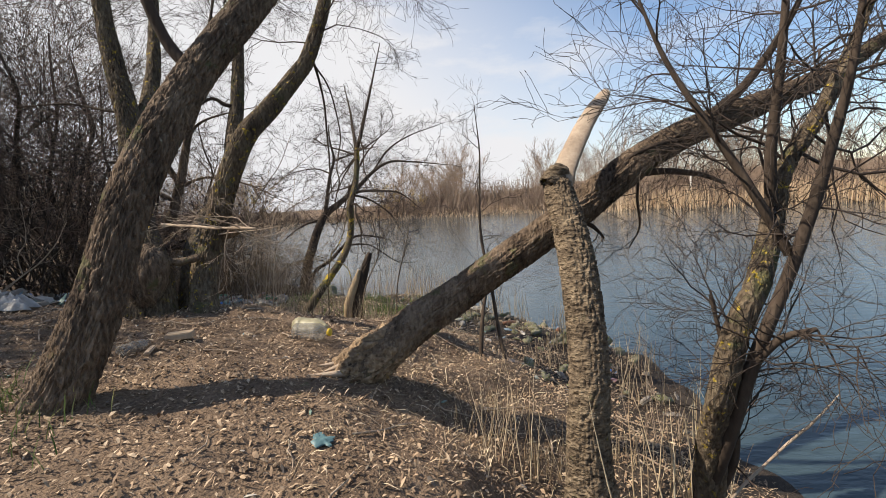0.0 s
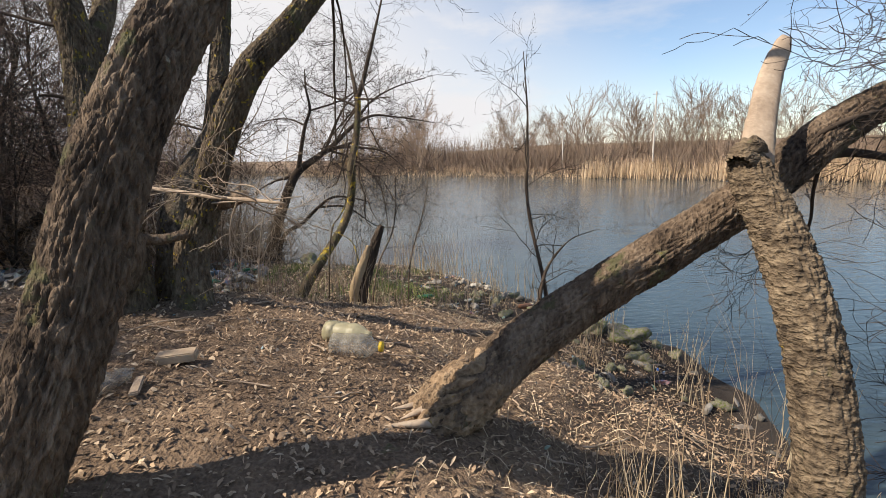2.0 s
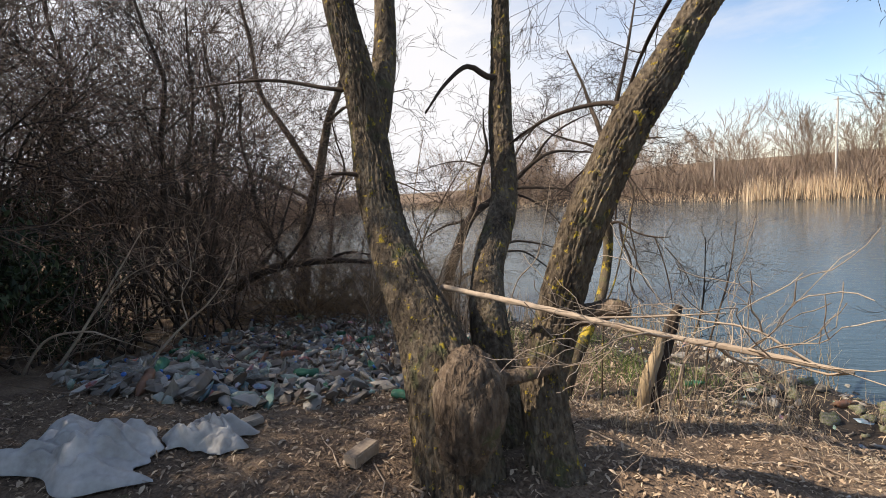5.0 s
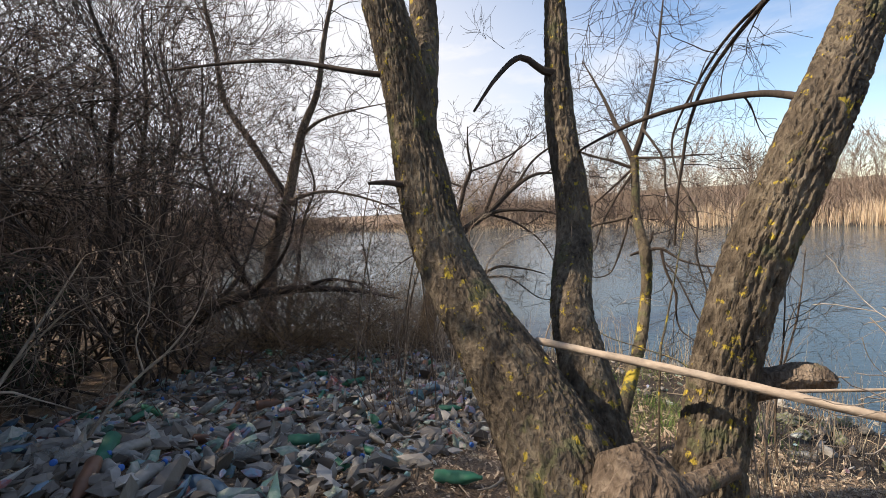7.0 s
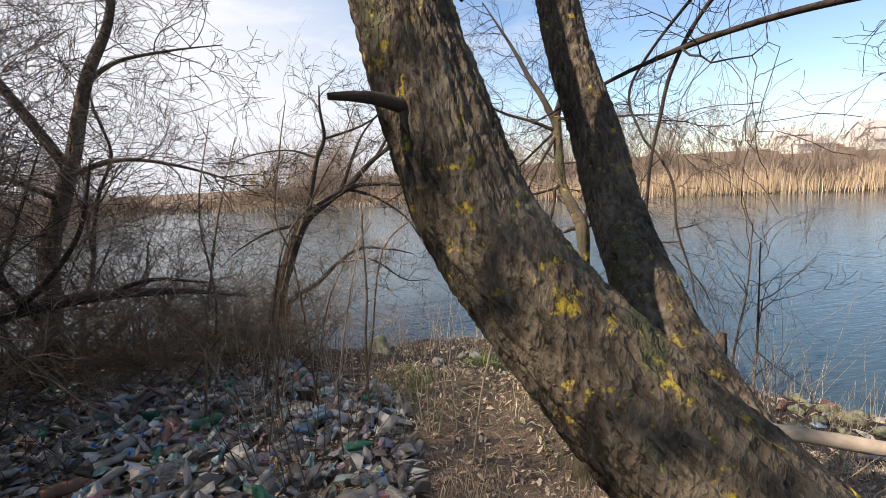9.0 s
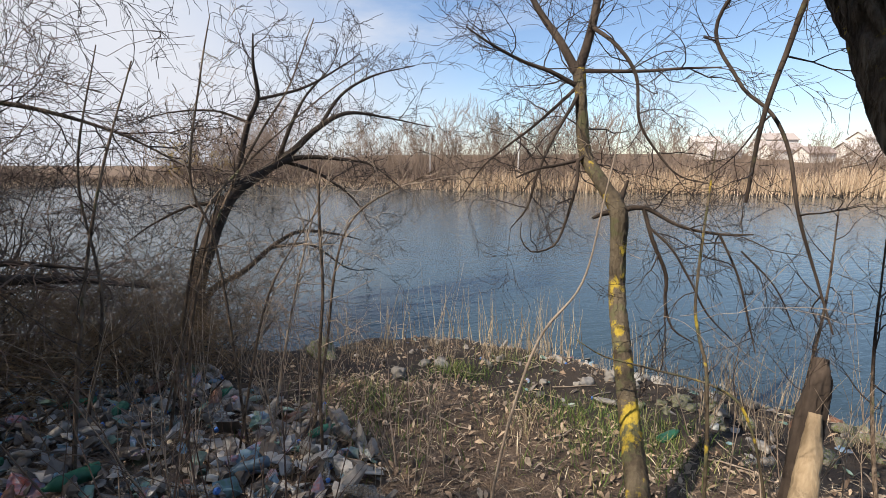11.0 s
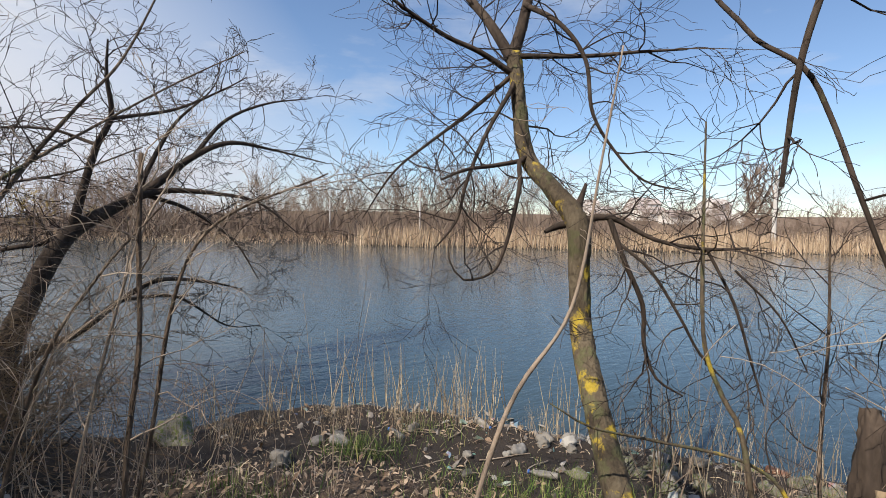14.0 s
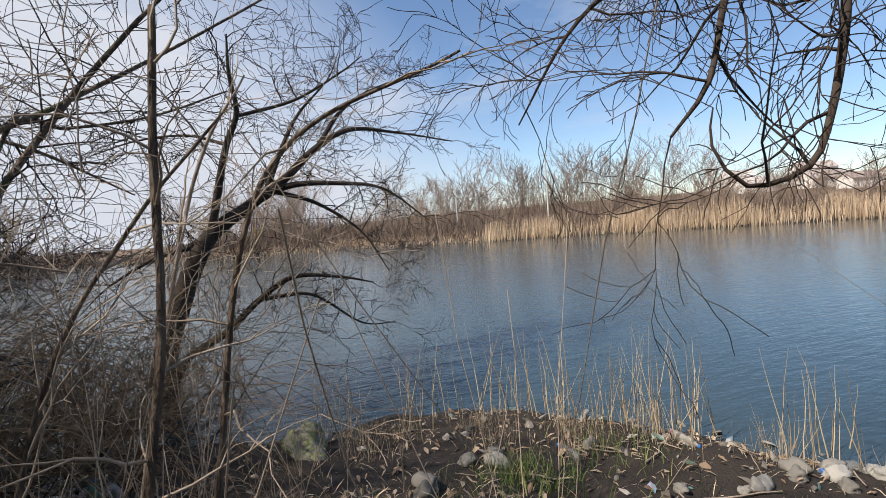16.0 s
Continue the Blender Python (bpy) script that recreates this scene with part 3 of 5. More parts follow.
tagged(part("twig_spray", v, f, WOOD_GREY, stick), kind="stuff")

# yellow-lichened young tree on the bank
c_line = [(-2.30, 7.24, -.32, 0.0740), (-2.18, 7.42, -.05, 0.0653), (-1.95, 7.76, .3, 0.0609), (-1.76, 8.04, .6, 0.0574), (-1.65, 8.22, .9, 0.0548), (-1.61, 8.28, 1.2, 0.0539), (-1.61, 8.30, 1.46, 0.060), (-1.59, 8.50, 1.65, 0.050),
          (-1.56, 8.72, 1.85, 0.0475), (-1.53, 8.82, 2.15, 0.0435), (-1.51, 8.90, 2.50, 0.045)]
c_limbs = [
    [(-1.52, 8.90, 2.48, .04), (-1.43, 8.91, 2.71, .034), (-1.35, 8.93, 2.99, .03), (-1.20, 9.04, 3.55, .02), (-0.99, 9.32, 4.45, .008)],
    [(-1.53, 8.90, 2.47, .036), (-1.57, 9.07, 2.73, .03), (-1.62, 9.25, 2.96, .026), (-1.69, 9.51, 3.34, .018), (-1.84, 9.90, 3.90, .007)],
    [(-1.54, 8.88, 2.37, .02), (-1.75, 8.94, 2.47, .016), (-1.94, 9.02, 2.54, .013), (-2.18, 9.08, 2.65, .01), (-2.36, 9.15, 2.77, .006)],
    [(-1.54, 8.88, 2.36, .016), (-1.66, 8.93, 2.24, .013), (-1.85, 9.01, 2.06, .011), (-1.98, 9.13, 1.93, .009), (-2.15, 9.26, 1.75, .007), (-2.27, 9.43, 1.47, .003)],
    [(-1.49, 8.86, 2.48, .017), (-1.27, 8.53, 2.44, .012), (-1.13, 8.30, 2.43, .009), (-1.01, 8.08, 2.41, .005)],
    [(-1.42, 8.90, 2.82, .017), (-1.40, 8.64, 2.63, .014), (-1.33, 8.50, 2.40, .012), (-1.34, 8.43, 2.08, .01), (-1.24, 8.34, 1.86, .008), (-1.16, 8.21, 1.70, .006), (-1.02, 8.04, 1.64, .003)],
    [(-1.56, 8.70, 1.84, .02), (-1.65, 8.69, 1.81, .014), (-1.83, 8.72, 1.77, .012), (-1.99, 8.75, 1.74, .009), (-2.12, 8.80, 1.68, .006)],
    [(-1.54, 8.86, 2.32, .016), (-1.62, 8.82, 2.22, .014), (-1.79, 8.81, 1.98, .012), (-1.93, 8.81, 1.70, .010), (-2.00, 8.82, 1.46, .008), (-2.12, 8.85, 1.31, .004)],
    [(-1.57, 8.70, 1.84, .018), (-1.67, 8.67, 1.80, .014), (-1.69, 8.64, 1.69, .013), (-1.74, 8.62, 1.54, .012), (-1.82, 8.61, 1.33, .010), (-1.90, 8.62, 1.19, .008), (-2.05, 8.68, 1.15, .006), (-2.12, 8.72, 1.26, .004), (-2.11, 8.72, 1.36, .002)],
    [(-1.60, 8.32, 1.46, .024), (-1.49, 8.19, 1.49, .016), (-1.35, 8.02, 1.38, .011), (-1.20, 7.84, 1.34, .009), (-1.08, 7.70, 1.35, .005)],
    [(-1.49, 8.19, 1.48, .015), (-1.48, 8.11, 1.28, .013), (-1.41, 8.04, 1.05, .012), (-1.42, 8.02, 0.86, .01), (-1.40, 7.96, 0.70, .007), (-1.31, 7.87, 0.62, .004)],
    [(-1.48, 8.14, 1.36, .009), (-1.42, 8.00, 1.23, .008), (-1.36, 7.88, 1.02, .007), (-1.30, 7.80, 0.84, .006), (-1.19, 7.69, 0.68, .003)],
    [(-1.20, 7.84, 1.34, .008), (-1.14, 7.73, 1.08, .007), (-1.10, 7.66, 0.81, .006), (-1.09, 7.60, 0.61, .003)],
    [(-1.12, 7.74, 1.24, .006), (-0.99, 7.59, 1.03, .005), (-0.91, 7.49, 0.77, .003)],
    [(-1.60, 8.33, 1.47, .03), (-1.54, 8.34, 1.58, .018), (-1.52, 8.32, 1.67, .008)],
    [(-1.60, 8.34, 1.46, .024), (-1.67, 8.38, 1.44, .018), (-1.74, 8.40, 1.41, .01)],
]
c_tw = []
for q, n in zip(c_limbs, (18, 18, 13, 12, 10, 12, 4, 9, 7, 8, 5, 6, 5, 4, 0, 0)):
    if n:
        c_tw += limb_twigs(R, curve(q), n, .5, .006, 2, start=.1, spread=.85, wig=.2, thin=.0015, droop=.02, kids=4)
c_tw += limb_twigs(R, tail(c_line, .6), 7, .8, .008, 2, spread=.8, thin=.0013)
tree("young_tree", "slim bent tree with bright yellow lichen on its trunk", (-2.28, 7.26, gz(-2.28, 7.26) - .03), [(c_line, dict(sides=36, ridge=.006, grain=50, along=9, flare=.02, seed=9.0))], c_limbs, c_tw, BARK_YELLOW)

# cut trunk with a splintered tongue
e_line = [(.76, 2.66, -.42, .15), (.76, 2.68, -.2, .13), (.76, 2.69, 0, .122), (.78, 2.70, .3, .118), (.81, 2.82, .6, .116), (.82, 2.95, .9, .115), (.82, 3.14, 1.2, .110), (.80, 3.33, 1.47, .10), (.80, 3.37, 1.53, .085)]
snag = tree("dead_tree", "dead trunk with cross-cracked bark, snapped at the top", (.76, 2.66, gz(.76, 2.66) - .03), [(e_line, dict(sides=130, ridge=.008, grain=40, along=10, cross=.0075, flare=.03, seed=11.0, step=.008))], [], [], BARK_OLD)
s_at = np.array(snag.location)
tongue = curve([(.80, 3.30, 1.42, .075), (.86, 3.38, 1.6, .072), (.99, 3.53, 1.8, .066), (1.14, 3.69, 2.0, .058), (1.27, 3.80, 2.14, .05), (1.34, 3.86, 2.22, .03)], .03)
tt, _, _ = frames_of(tongue)
tu = np.cross(tt, np.array([.4, .9, .08]))
tu /= np.linalg.norm(tu, axis=1)[:, None]
tv = np.cross(tt, tu)
tvv, tff = [], []
for i, q in enumerate(tongue):
    for k in range(12):
        a = k * math.pi / 6
        edge = 1 + 0.12 * noise.noise(Vector((k * 1.3, i * .35, 2)))
        tvv.append(q[:3] - s_at + q[3] * 1.08 * edge * (math.cos(a) * tu[i] + 0.34 * math.sin(a) * tv[i]))
for i in range(len(tongue) - 1):
    for k in range(12):
        tff.append((i * 12 + k, i * 12 + (k + 1) % 12, i * 12 + 12 + (k + 1) % 12, i * 12 + 12 + k))
tff.append(tuple(range(len(tvv) - 12, len(tvv))))
part("splintered_tongue", tvv, tff, WOOD_GREY, snag, "pale split wood tongue")
v, f = trunk_mesh([(.70 - s_at[0], 3.30 - s_at[1], 1.52 - s_at[2], .05), (.80 - s_at[0], 3.36 - s_at[1], 1.57 - s_at[2], .075), (.90 - s_at[0], 3.42 - s_at[1], 1.50 - s_at[2], .05)], sides=24, ridge=.02, step=.015, seed=13.0)
part("torn_bark", v, f, BARK_OLD, snag)

# fallen trunk leaning from the bank out over the water
l_line = [(-.80, 3.39, .18, .11), (-.73, 3.42, .23, .155), (-.60, 3.48, .31, .165), (-.43, 3.55, .42, .155), (-.27, 3.61, .52, .145), (.07, 3.68, .71, .135), (.36, 3.66, .9, .13), (.68, 3.64, 1.1, .128), (1.0, 3.64, 1.3, .126), (1.28, 3.65, 1.5, .122),
          (1.60, 3.72, 1.7, .115), (2.03, 3.84, 1.88, .105), (2.6, 4.0, 2.05, .09), (3.3, 4.1, 2.3, .07), (4.2, 4.2, 2.8, .04)]
l_limbs = [[(1.45, 3.68, 1.55, .03), (1.7, 3.7, 1.56, .026), (2.0, 3.75, 1.52, .02), (2.25, 3.85, 1.44, .012)],
           [(1.0, 3.62, 1.25, .02), (1.12, 3.62, 1.18, .016), (1.2, 3.62, 1.09, .008)],
           [(1.5, 3.68, 1.58, .012), (1.5, 3.72, 1.35, .010), (1.52, 3.74, 1.14, .008), (1.44, 3.76, .98, .004)],
           [(1.15, 3.66, 1.5, .018), (1.5, 3.6, 1.72, .016), (1.95, 3.7, 1.8, .012), (2.5, 3.8, 1.78, .006)],
           [(2.0, 3.84, 1.87, .05), (2.4, 3.8, 2.2, .035), (2.7, 3.7, 2.7, .022), (2.9, 3.6, 3.3, .01)]]
l_tw = limb_twigs(R, tail(l_line, .55), 16, .9, .012, 2, spread=.8, thin=.0014, droop=.03)
for q in l_limbs:
    l_tw += limb_twigs(R, curve(q), 5, .45, .005, 2, spread=.8, thin=.0013)
log = tree("fallen_tree", "mossy fallen trunk with a torn root end, leaning over the water", (-.66, 3.46, gz(-.66, 3.46)), [(l_line, dict(sides=130, ridge=.012, grain=55, along=7, cross=.003, seed=15.0, step=.015))], l_limbs, l_tw, BARK)
l_at = np.array(log.location)
spl = []
for k in range(16):
    a = k * math.pi / 8
    c0 = np.array([-.80, 3.39, .18]) + .14 * np.array([.3 * math.sin(a), math.cos(a), math.sin(a)])
    q = c0 + np.array([-.12 - .16 * R.random(), R.uniform(-.07, .07), R.uniform(-.10, .07)])
    spl.append(np.array([(*c0, .028), (*((c0 + q) / 2), .018), (*q, .004)]))
v, f = tubes(shift(spl, l_at), 6)
bv, bf = trunk_mesh(shift([np.array([(-.85, 3.36, .15, .12), (-.76, 3.41, .21, .165), (-.62, 3.47, .30, .175), (-.48, 3.53, .385, .155), (-.38, 3.57, .45, .12)])], l_at)[0], sides=90, ridge=.036, grain=20, along=6, step=.014, seed=41.0)
part("root_butt", bv, bf, ROOT_WOOD, log, "gnarled, furrowed root butt")
tagged(part("torn_root_end", v, f, WOOD_GREY, log, "splintered root end"), kind="stuff")

# pale stick propped in the mud at the water's edge
v, f = trunk_mesh([(1.58, 2.70, -.50, .011), (1.68, 2.74, -.41, .010), (2.04, 2.86, -.22, .009), (2.27, 2.92, -.10, .008), (2.48, 2.99, .03, .004)], sides=12, ridge=.002, step=.03)
prop = thing("stick", (0, 0, 0), "pale barkless stick leaning out of the shore mud", "stick")
part("pole", v, f, WOOD_GREY, prop)

# shrubby tree at the water's edge
f_line = [(1.60, 2.98, -.78, .115), (1.56, 2.85, -.4, .092), (1.50, 2.70, 0, .080), (1.47, 2.55, .3, .070), (1.52, 2.53, .6, .068), (1.72, 2.63, .9, .062), (1.88, 2.75, 1.2, .056), (1.97, 2.78, 1.5, .048), (2.24, 2.89, 1.8, .042), (2.6, 3.05, 2.3, .03), (3.0, 3.2, 3.2, .014)]
f_limbs = [[(1.56, 2.86, -.5, .045), (1.55, 2.62, .0, .04), (1.62, 2.50, .5, .036), (1.78, 2.45, 1.0, .032), (1.92, 2.42, 1.5, .028), (2.05, 2.4, 2.1, .018), (2.1, 2.4, 2.8, .008)],
           [(1.58, 2.52, .42, .03), (1.70, 2.42, .62, .02), (1.84, 2.36, .68, .012)],
           [(1.88, 2.75, 1.2, .035), (1.85, 2.72, 1.6, .03), (1.9, 2.7, 2.2, .022), (1.95, 2.7, 3.0, .01)],
           [(1.80, 2.5, 1.05, .028), (1.62, 2.55, 1.42, .024), (1.45, 2.62, 1.75, .02), (1.28, 2.75, 2.15, .014), (1.15, 2.85, 2.6, .006)],
           [(1.60, 2.9, -.6, .03), (1.66, 2.75, -.2, .024), (1.60, 2.7, .3, .018), (1.52, 2.75, .8, .01)]]
f_tw = limb_twigs(R, tail(f_line, .3), 26, .95, .012, 3, spread=.85, thin=.0014, kids=4)
for q in f_limbs:
    f_tw += limb_twigs(R, curve(q), 13, .65, .007, 2, spread=.85, thin=.0015)
tree("waterside_tree", "many-stemmed mossy tree with tangled twigs at the lake edge", (1.60, 2.98, gz(1.60, 2.98) - .03), [(f_line, dict(sides=40, ridge=.010, grain=40, along=7, flare=.05, seed=17.0))], f_limbs, f_tw, BARK_LICHEN)

# broken stump with pale split wood
g_at = (-1.47, 7.10, gz(-1.47, 7.10) - .03)
gst = thing("broken_stump", g_at, "broken stump with a pale split side", "stump")
v, f = trunk_mesh([(0, 0, 0, .085), (.05, .01, .25, .075), (.15, .05, .6, .066), (.25, .08, .9, .055), (.32, .11, 1.06, .03)], sides=40, ridge=.012, seed=19.0)
part("stump_body", v, f, BARK_DARK, gst)
v, f = trunk_mesh([(-.07, -.07, .02, .05), (-.05, -.065, .28, .06), (.05, -.03, .56, .055), (.15, .02, .82, .03)], sides=20, ridge=.008, seed=21.0)
part("split_face", v, f, WOOD_RAW, gst, "bare pale wood")

# saplings by the shore
for nm, pts, tw in (("sapling", [(.62, 5.35, -.62, .024), (.56, 5.6, -.1, .022), (.52, 5.75, .35, .02), (.46, 6.02, .85, .018), (.46, 6.22, 1.2, .016), (.48, 6.29, 1.5, .014), (.51, 6.42, 1.8, .012), (.53, 6.52, 2.1, .01), (.5, 6.6, 2.7, .005)], 12),
                    ("sapling", [(.30, 5.2, -.5, .028), (.33, 5.3, -.15, .026), (.40, 5.45, .25, .02), (.52, 5.6, .5, .014), (.8, 5.8, .72, .008), (1.1, 5.9, .8, .004)], 8),
                    ):
    tree(nm, "thin bare sapling with forked twigs", (pts[0][0], pts[0][1], gz(pts[0][0], pts[0][1]) - .02), [(pts, dict(sides=10, ridge=.002, step=.05))], [],
         limb_twigs(R, curve(pts), tw, .6, .007, 2, start=.3, spread=.7, thin=.0012), BARK_DARK, group="saplings by the shore", category="sapling")

# slim whips and bare stems on the lower bank
whips = [[(-3.56, 8.93, -.38, .012), (-3.54, 9.02, .4, .0115), (-3.48, 9.11, .9, .011), (-3.47, 9.19, 1.35, .0105), (-3.45, 9.26, 1.74, .009)],
         [(-4.03, 9.57, -.42, .012), (-4.09, 9.57, .61, .011), (-4.16, 9.67, 1.27, .010), (-4.28, 9.77, 1.68, .009), (-4.16, 9.87, 2.42, .007), (-4.07, 9.97, 2.85, .004)],
         [(-3.84, 9.76, -.50, .010), (-3.66, 9.74, .45, .009), (-3.44, 9.71, 1.33, .007), (-3.24, 9.77, 1.73, .004)],
         [(-4.11, 9.37, -.40, .010), (-3.86, 9.46, .69, .009), (-3.62, 9.53, 1.16, .007), (-3.32, 9.58, 1.54, .004)],
         [(-3.57, 9.42, -.45, .012), (-3.43, 9.40, .33, .011), (-3.2, 9.45, 1.32, .009), (-2.51, 9.40, 1.73, .005)],
         [(-2.92, 7.78, -.22, .009), (-2.84, 7.72, .4, .008), (-2.70, 7.66, .92, .007), (-2.47, 7.63, 1.2, .006), (-2.36, 7.62, 1.65, .004), (-2.3, 7.6, 2.0, .003)],
         [(-4.45, 9.6, -.35, .015), (-4.35, 9.7, .6, .014), (-4.24, 9.78, 1.02, .013), (-4.12, 10.03, 1.35, .013), (-3.91, 10.21, 1.76, .012), (-3.70, 10.36, 2.11, .010), (-3.46, 10.49, 2.48, .008), (-3.2, 10.6, 3.1, .005)],
         [(-4.6, 9.9, -.4, .013), (-4.35, 9.85, .9, .012), (-4.2, 9.89, 1.42, .011), (-3.93, 10.2, 1.73, .010), (-3.57, 10.48, 2.06, .008), (-3.09, 10.7, 2.46, .006), (-2.65, 10.74, 2.77, .004)],
         [(-4.7, 10.3, -.5, .009), (-4.3, 10.1, .9, .008), (-4.07, 10.05, 1.6, .007), (-3.98, 10.29, 1.64, .007), (-3.68, 10.56, 1.76, .006), (-3.34, 10.8, 1.96, .005)],
         [(-5.1, 9.4, -.3, .015), (-5.0, 9.6, .7, .013), (-4.85, 9.8, 1.6, .010), (-4.6, 10.0, 2.5, .005)],
         [(-5.3, 10.6, -.5, .016), (-5.1, 10.7, .6, .013), (-5.2, 10.9, 1.7, .010), (-5.0, 11.1, 2.8, .005)],
         [(-.85, 7.35, -.45, .012), (-.80, 7.45, .2, .010), (-.60, 7.5, .9, .008), (-.5, 7.55, 1.5, .004)],
         [(-1.3, 6.75, -.2, .012), (-1.2, 6.9, .3, .010), (-1.0, 7.05, .75, .008), (-.95, 7.1, 1.4, .004)]]
for k, pts in enumerate(whips):
    tree("bare_whip", "upright bare grey-brown whip on the bank", (pts[0][0], pts[0][1], gz(pts[0][0], pts[0][1]) - .02), [(pts, dict(sides=9, ridge=.0012, step=.05))], [],
         limb_twigs(R, curve(pts), 9, .55, .005, 2, start=.35, spread=.7, thin=.0013, kids=3), WOOD_GREY if k in (5, 2) else BARK, twig_material=WOOD_GREY if k < 6 else TWIG, group="whips on the bank", category="sapling")

# two yellow-green shoots low on the bank
for pts in ([(-1.88, 7.28, -.25, .010), (-1.85, 7.33, .35, .0095), (-1.80, 7.41, .71, .009), (-1.73, 7.51, .81, .009), (-1.65, 7.62, .97, .0085), (-1.57, 7.68, 1.25, .008), (-1.48, 7.73, 1.6, .006), (-1.39, 7.78, 1.92, .004)],
            [(-1.42, 7.2, -.25, .008), (-1.50, 7.33, .35, .008), (-1.61, 7.45, .54, .007), (-1.89, 7.68, .62, .006), (-2.15, 7.78, .70, .005), (-2.30, 7.85, .80, .003)]):
    tree("bare_whip", "thin yellow-green shoot bending over the bank", (pts[0][0], pts[0][1], gz(pts[0][0], pts[0][1]) - .02), [(pts, dict(sides=9, ridge=.0010, step=.05))], [],
         limb_twigs(R, curve(pts), 5, .35, .004, 2, start=.4, spread=.7, thin=.0012, kids=2), BARK_YELLOW, twig_material=TWIG, group="shoots on the bank", category="sapling")

# leaning bare tree standing in the shallows
j_limbs = [[(-4.9, 15.9, -1.35, .17), (-4.63, 15.90, -0.28, .16), (-4.48, 15.90, 0.09, .15), (-4.24, 15.90, 0.70, .14), (-3.92, 15.90, 1.23, .12), (-3.36, 15.90, 1.63, .09), (-2.82, 15.90, 2.01, .07), (-2.25, 15.90, 2.52, .055), (-1.66, 15.90, 2.82, .04), (-0.88, 15.90, 2.77, .022), (0.17, 15.90, 2.61, .01)],
           [(-3.92, 15.90, 1.23, .075), (-3.77, 15.78, 1.86, .06), (-3.59, 15.66, 2.52, .05), (-3.40, 15.54, 2.99, .04), (-3.45, 15.42, 3.53, .028), (-3.43, 15.30, 4.04, .012)],
           [(-3.36, 15.90, 1.63, .06), (-2.75, 15.70, 1.90, .05), (-1.99, 15.50, 1.89, .035), (-1.32, 15.30, 1.75, .022), (-0.67, 15.10, 1.20, .008)],
           [(-2.25, 15.90, 2.52, .04), (-1.70, 16.05, 3.23, .03), (-0.93, 16.20, 3.68, .02), (-0.00, 16.35, 3.96, .008)],
           [(-3.42, 15.60, 2.95, .03), (-2.54, 15.70, 3.24, .024), (-1.81, 15.70, 3.68, .016), (-1.44, 15.60, 3.94, .008)],
           [(-3.10, 15.90, 1.80, .05), (-2.77, 16.00, 2.57, .036), (-2.45, 16.10, 3.14, .025), (-1.92, 16.20, 3.74, .012), (-1.67, 16.30, 4.27, .006)],
           [(-4.70, 15.9, -1.3, .065), (-4.44, 15.90, -0.65, .06), (-3.84, 15.70, -0.27, .055), (-3.32, 15.50, 0.20, .045), (-2.82, 15.30, 0.50, .035), (-2.18, 15.10, 0.45, .022), (-1.71, 14.90, 0.33, .01)],
           [(-3.32, 15.50, 0.20, .035), (-2.53, 15.8, 0.14, .025), (-1.71, 16.10, -0.48, .015), (-1.08, 16.20, -0.58, .007)],
           [(-3.01, 15.85, 1.85, .04), (-2.35, 15.70, 1.61, .03), (-1.70, 15.50, 1.10, .018), (-1.34, 15.30, 0.43, .008)],
           [(-3.92, 15.90, 1.23, .06), (-4.32, 16.20, 1.05, .045), (-4.85, 16.50, 0.91, .03), (-5.57, 16.80, 0.51, .015), (-6.07, 17.10, 0.08, .006)],
           [(-3.60, 15.70, 2.56, .03), (-4.15, 16.10, 2.77, .02), (-4.87, 16.30, 2.73, .014), (-5.59, 16.50, 2.52, .006)]]
j_tw = []
for q, n in zip(j_limbs, (22, 12, 13, 11, 10, 12, 12, 10, 10, 8, 8)):
    j_tw += limb_twigs(R, curve(q), n, .8, .012, 2, start=.25, spread=.8, thin=.0042, kids=4, droop=.02)
tree("shallows_tree", "dark spreading bare tree leaning over the shallows", (-4.9, 15.9, -1.45), [], j_limbs, j_tw, twig_material=TWIG)


# forked tree rising out of the shore thicket
k_limbs = [[(-8.6, 14.3, -1.0, .19), (-8.37, 14.30, -0.07, .17), (-8.24, 14.30, 1.06, .15), (-7.95, 14.30, 1.89, .14), (-7.66, 14.30, 2.70, .125), (-7.30, 14.30, 3.93, .1), (-6.85, 14.30, 4.88, .075), (-6.57, 14.30, 6.19, .055), (-6.15, 14.30, 7.60, .03), (-5.80, 14.30, 9.02, .01)],
           [(-7.79, 14.30, 2.50, .1), (-8.47, 14.30, 3.75, .08), (-8.99, 14.30, 4.59, .07), (-9.14, 14.30, 5.18, .06), (-9.19, 14.30, 6.01, .05), (-9.37, 14.30, 7.11, .04), (-9.50, 14.30, 8.61, .015)],
           [(-7.31, 14.30, 3.90, .05), (-6.72, 14.10, 4.19, .035), (-5.85, 13.9, 4.33, .02), (-5.05, 13.8, 4.41, .008)],
           [(-7.93, 14.25, 1.95, .06), (-8.65, 14.00, 2.39, .045), (-9.71, 13.8, 2.85, .03), (-11.09, 13.6, 3.05, .012)],
           [(-7.79, 14.25, 2.35, .05), (-6.74, 14.0, 2.56, .035), (-5.43, 13.8, 2.23, .02), (-4.41, 13.6, 1.66, .008)]]
k_tw = []
for q, n in zip(k_limbs, (26, 18, 9, 9, 11)):
    k_tw += limb_twigs(R, curve(q), n, 1.25, .014, 2, start=.3, spread=.75, thin=.0045, kids=5, droop=.02)
tree("forked_tree", "bare forked tree rising out of the shore thicket", (-8.6, 14.3, -1.05), [], k_limbs, k_tw, limb_material=BARK)

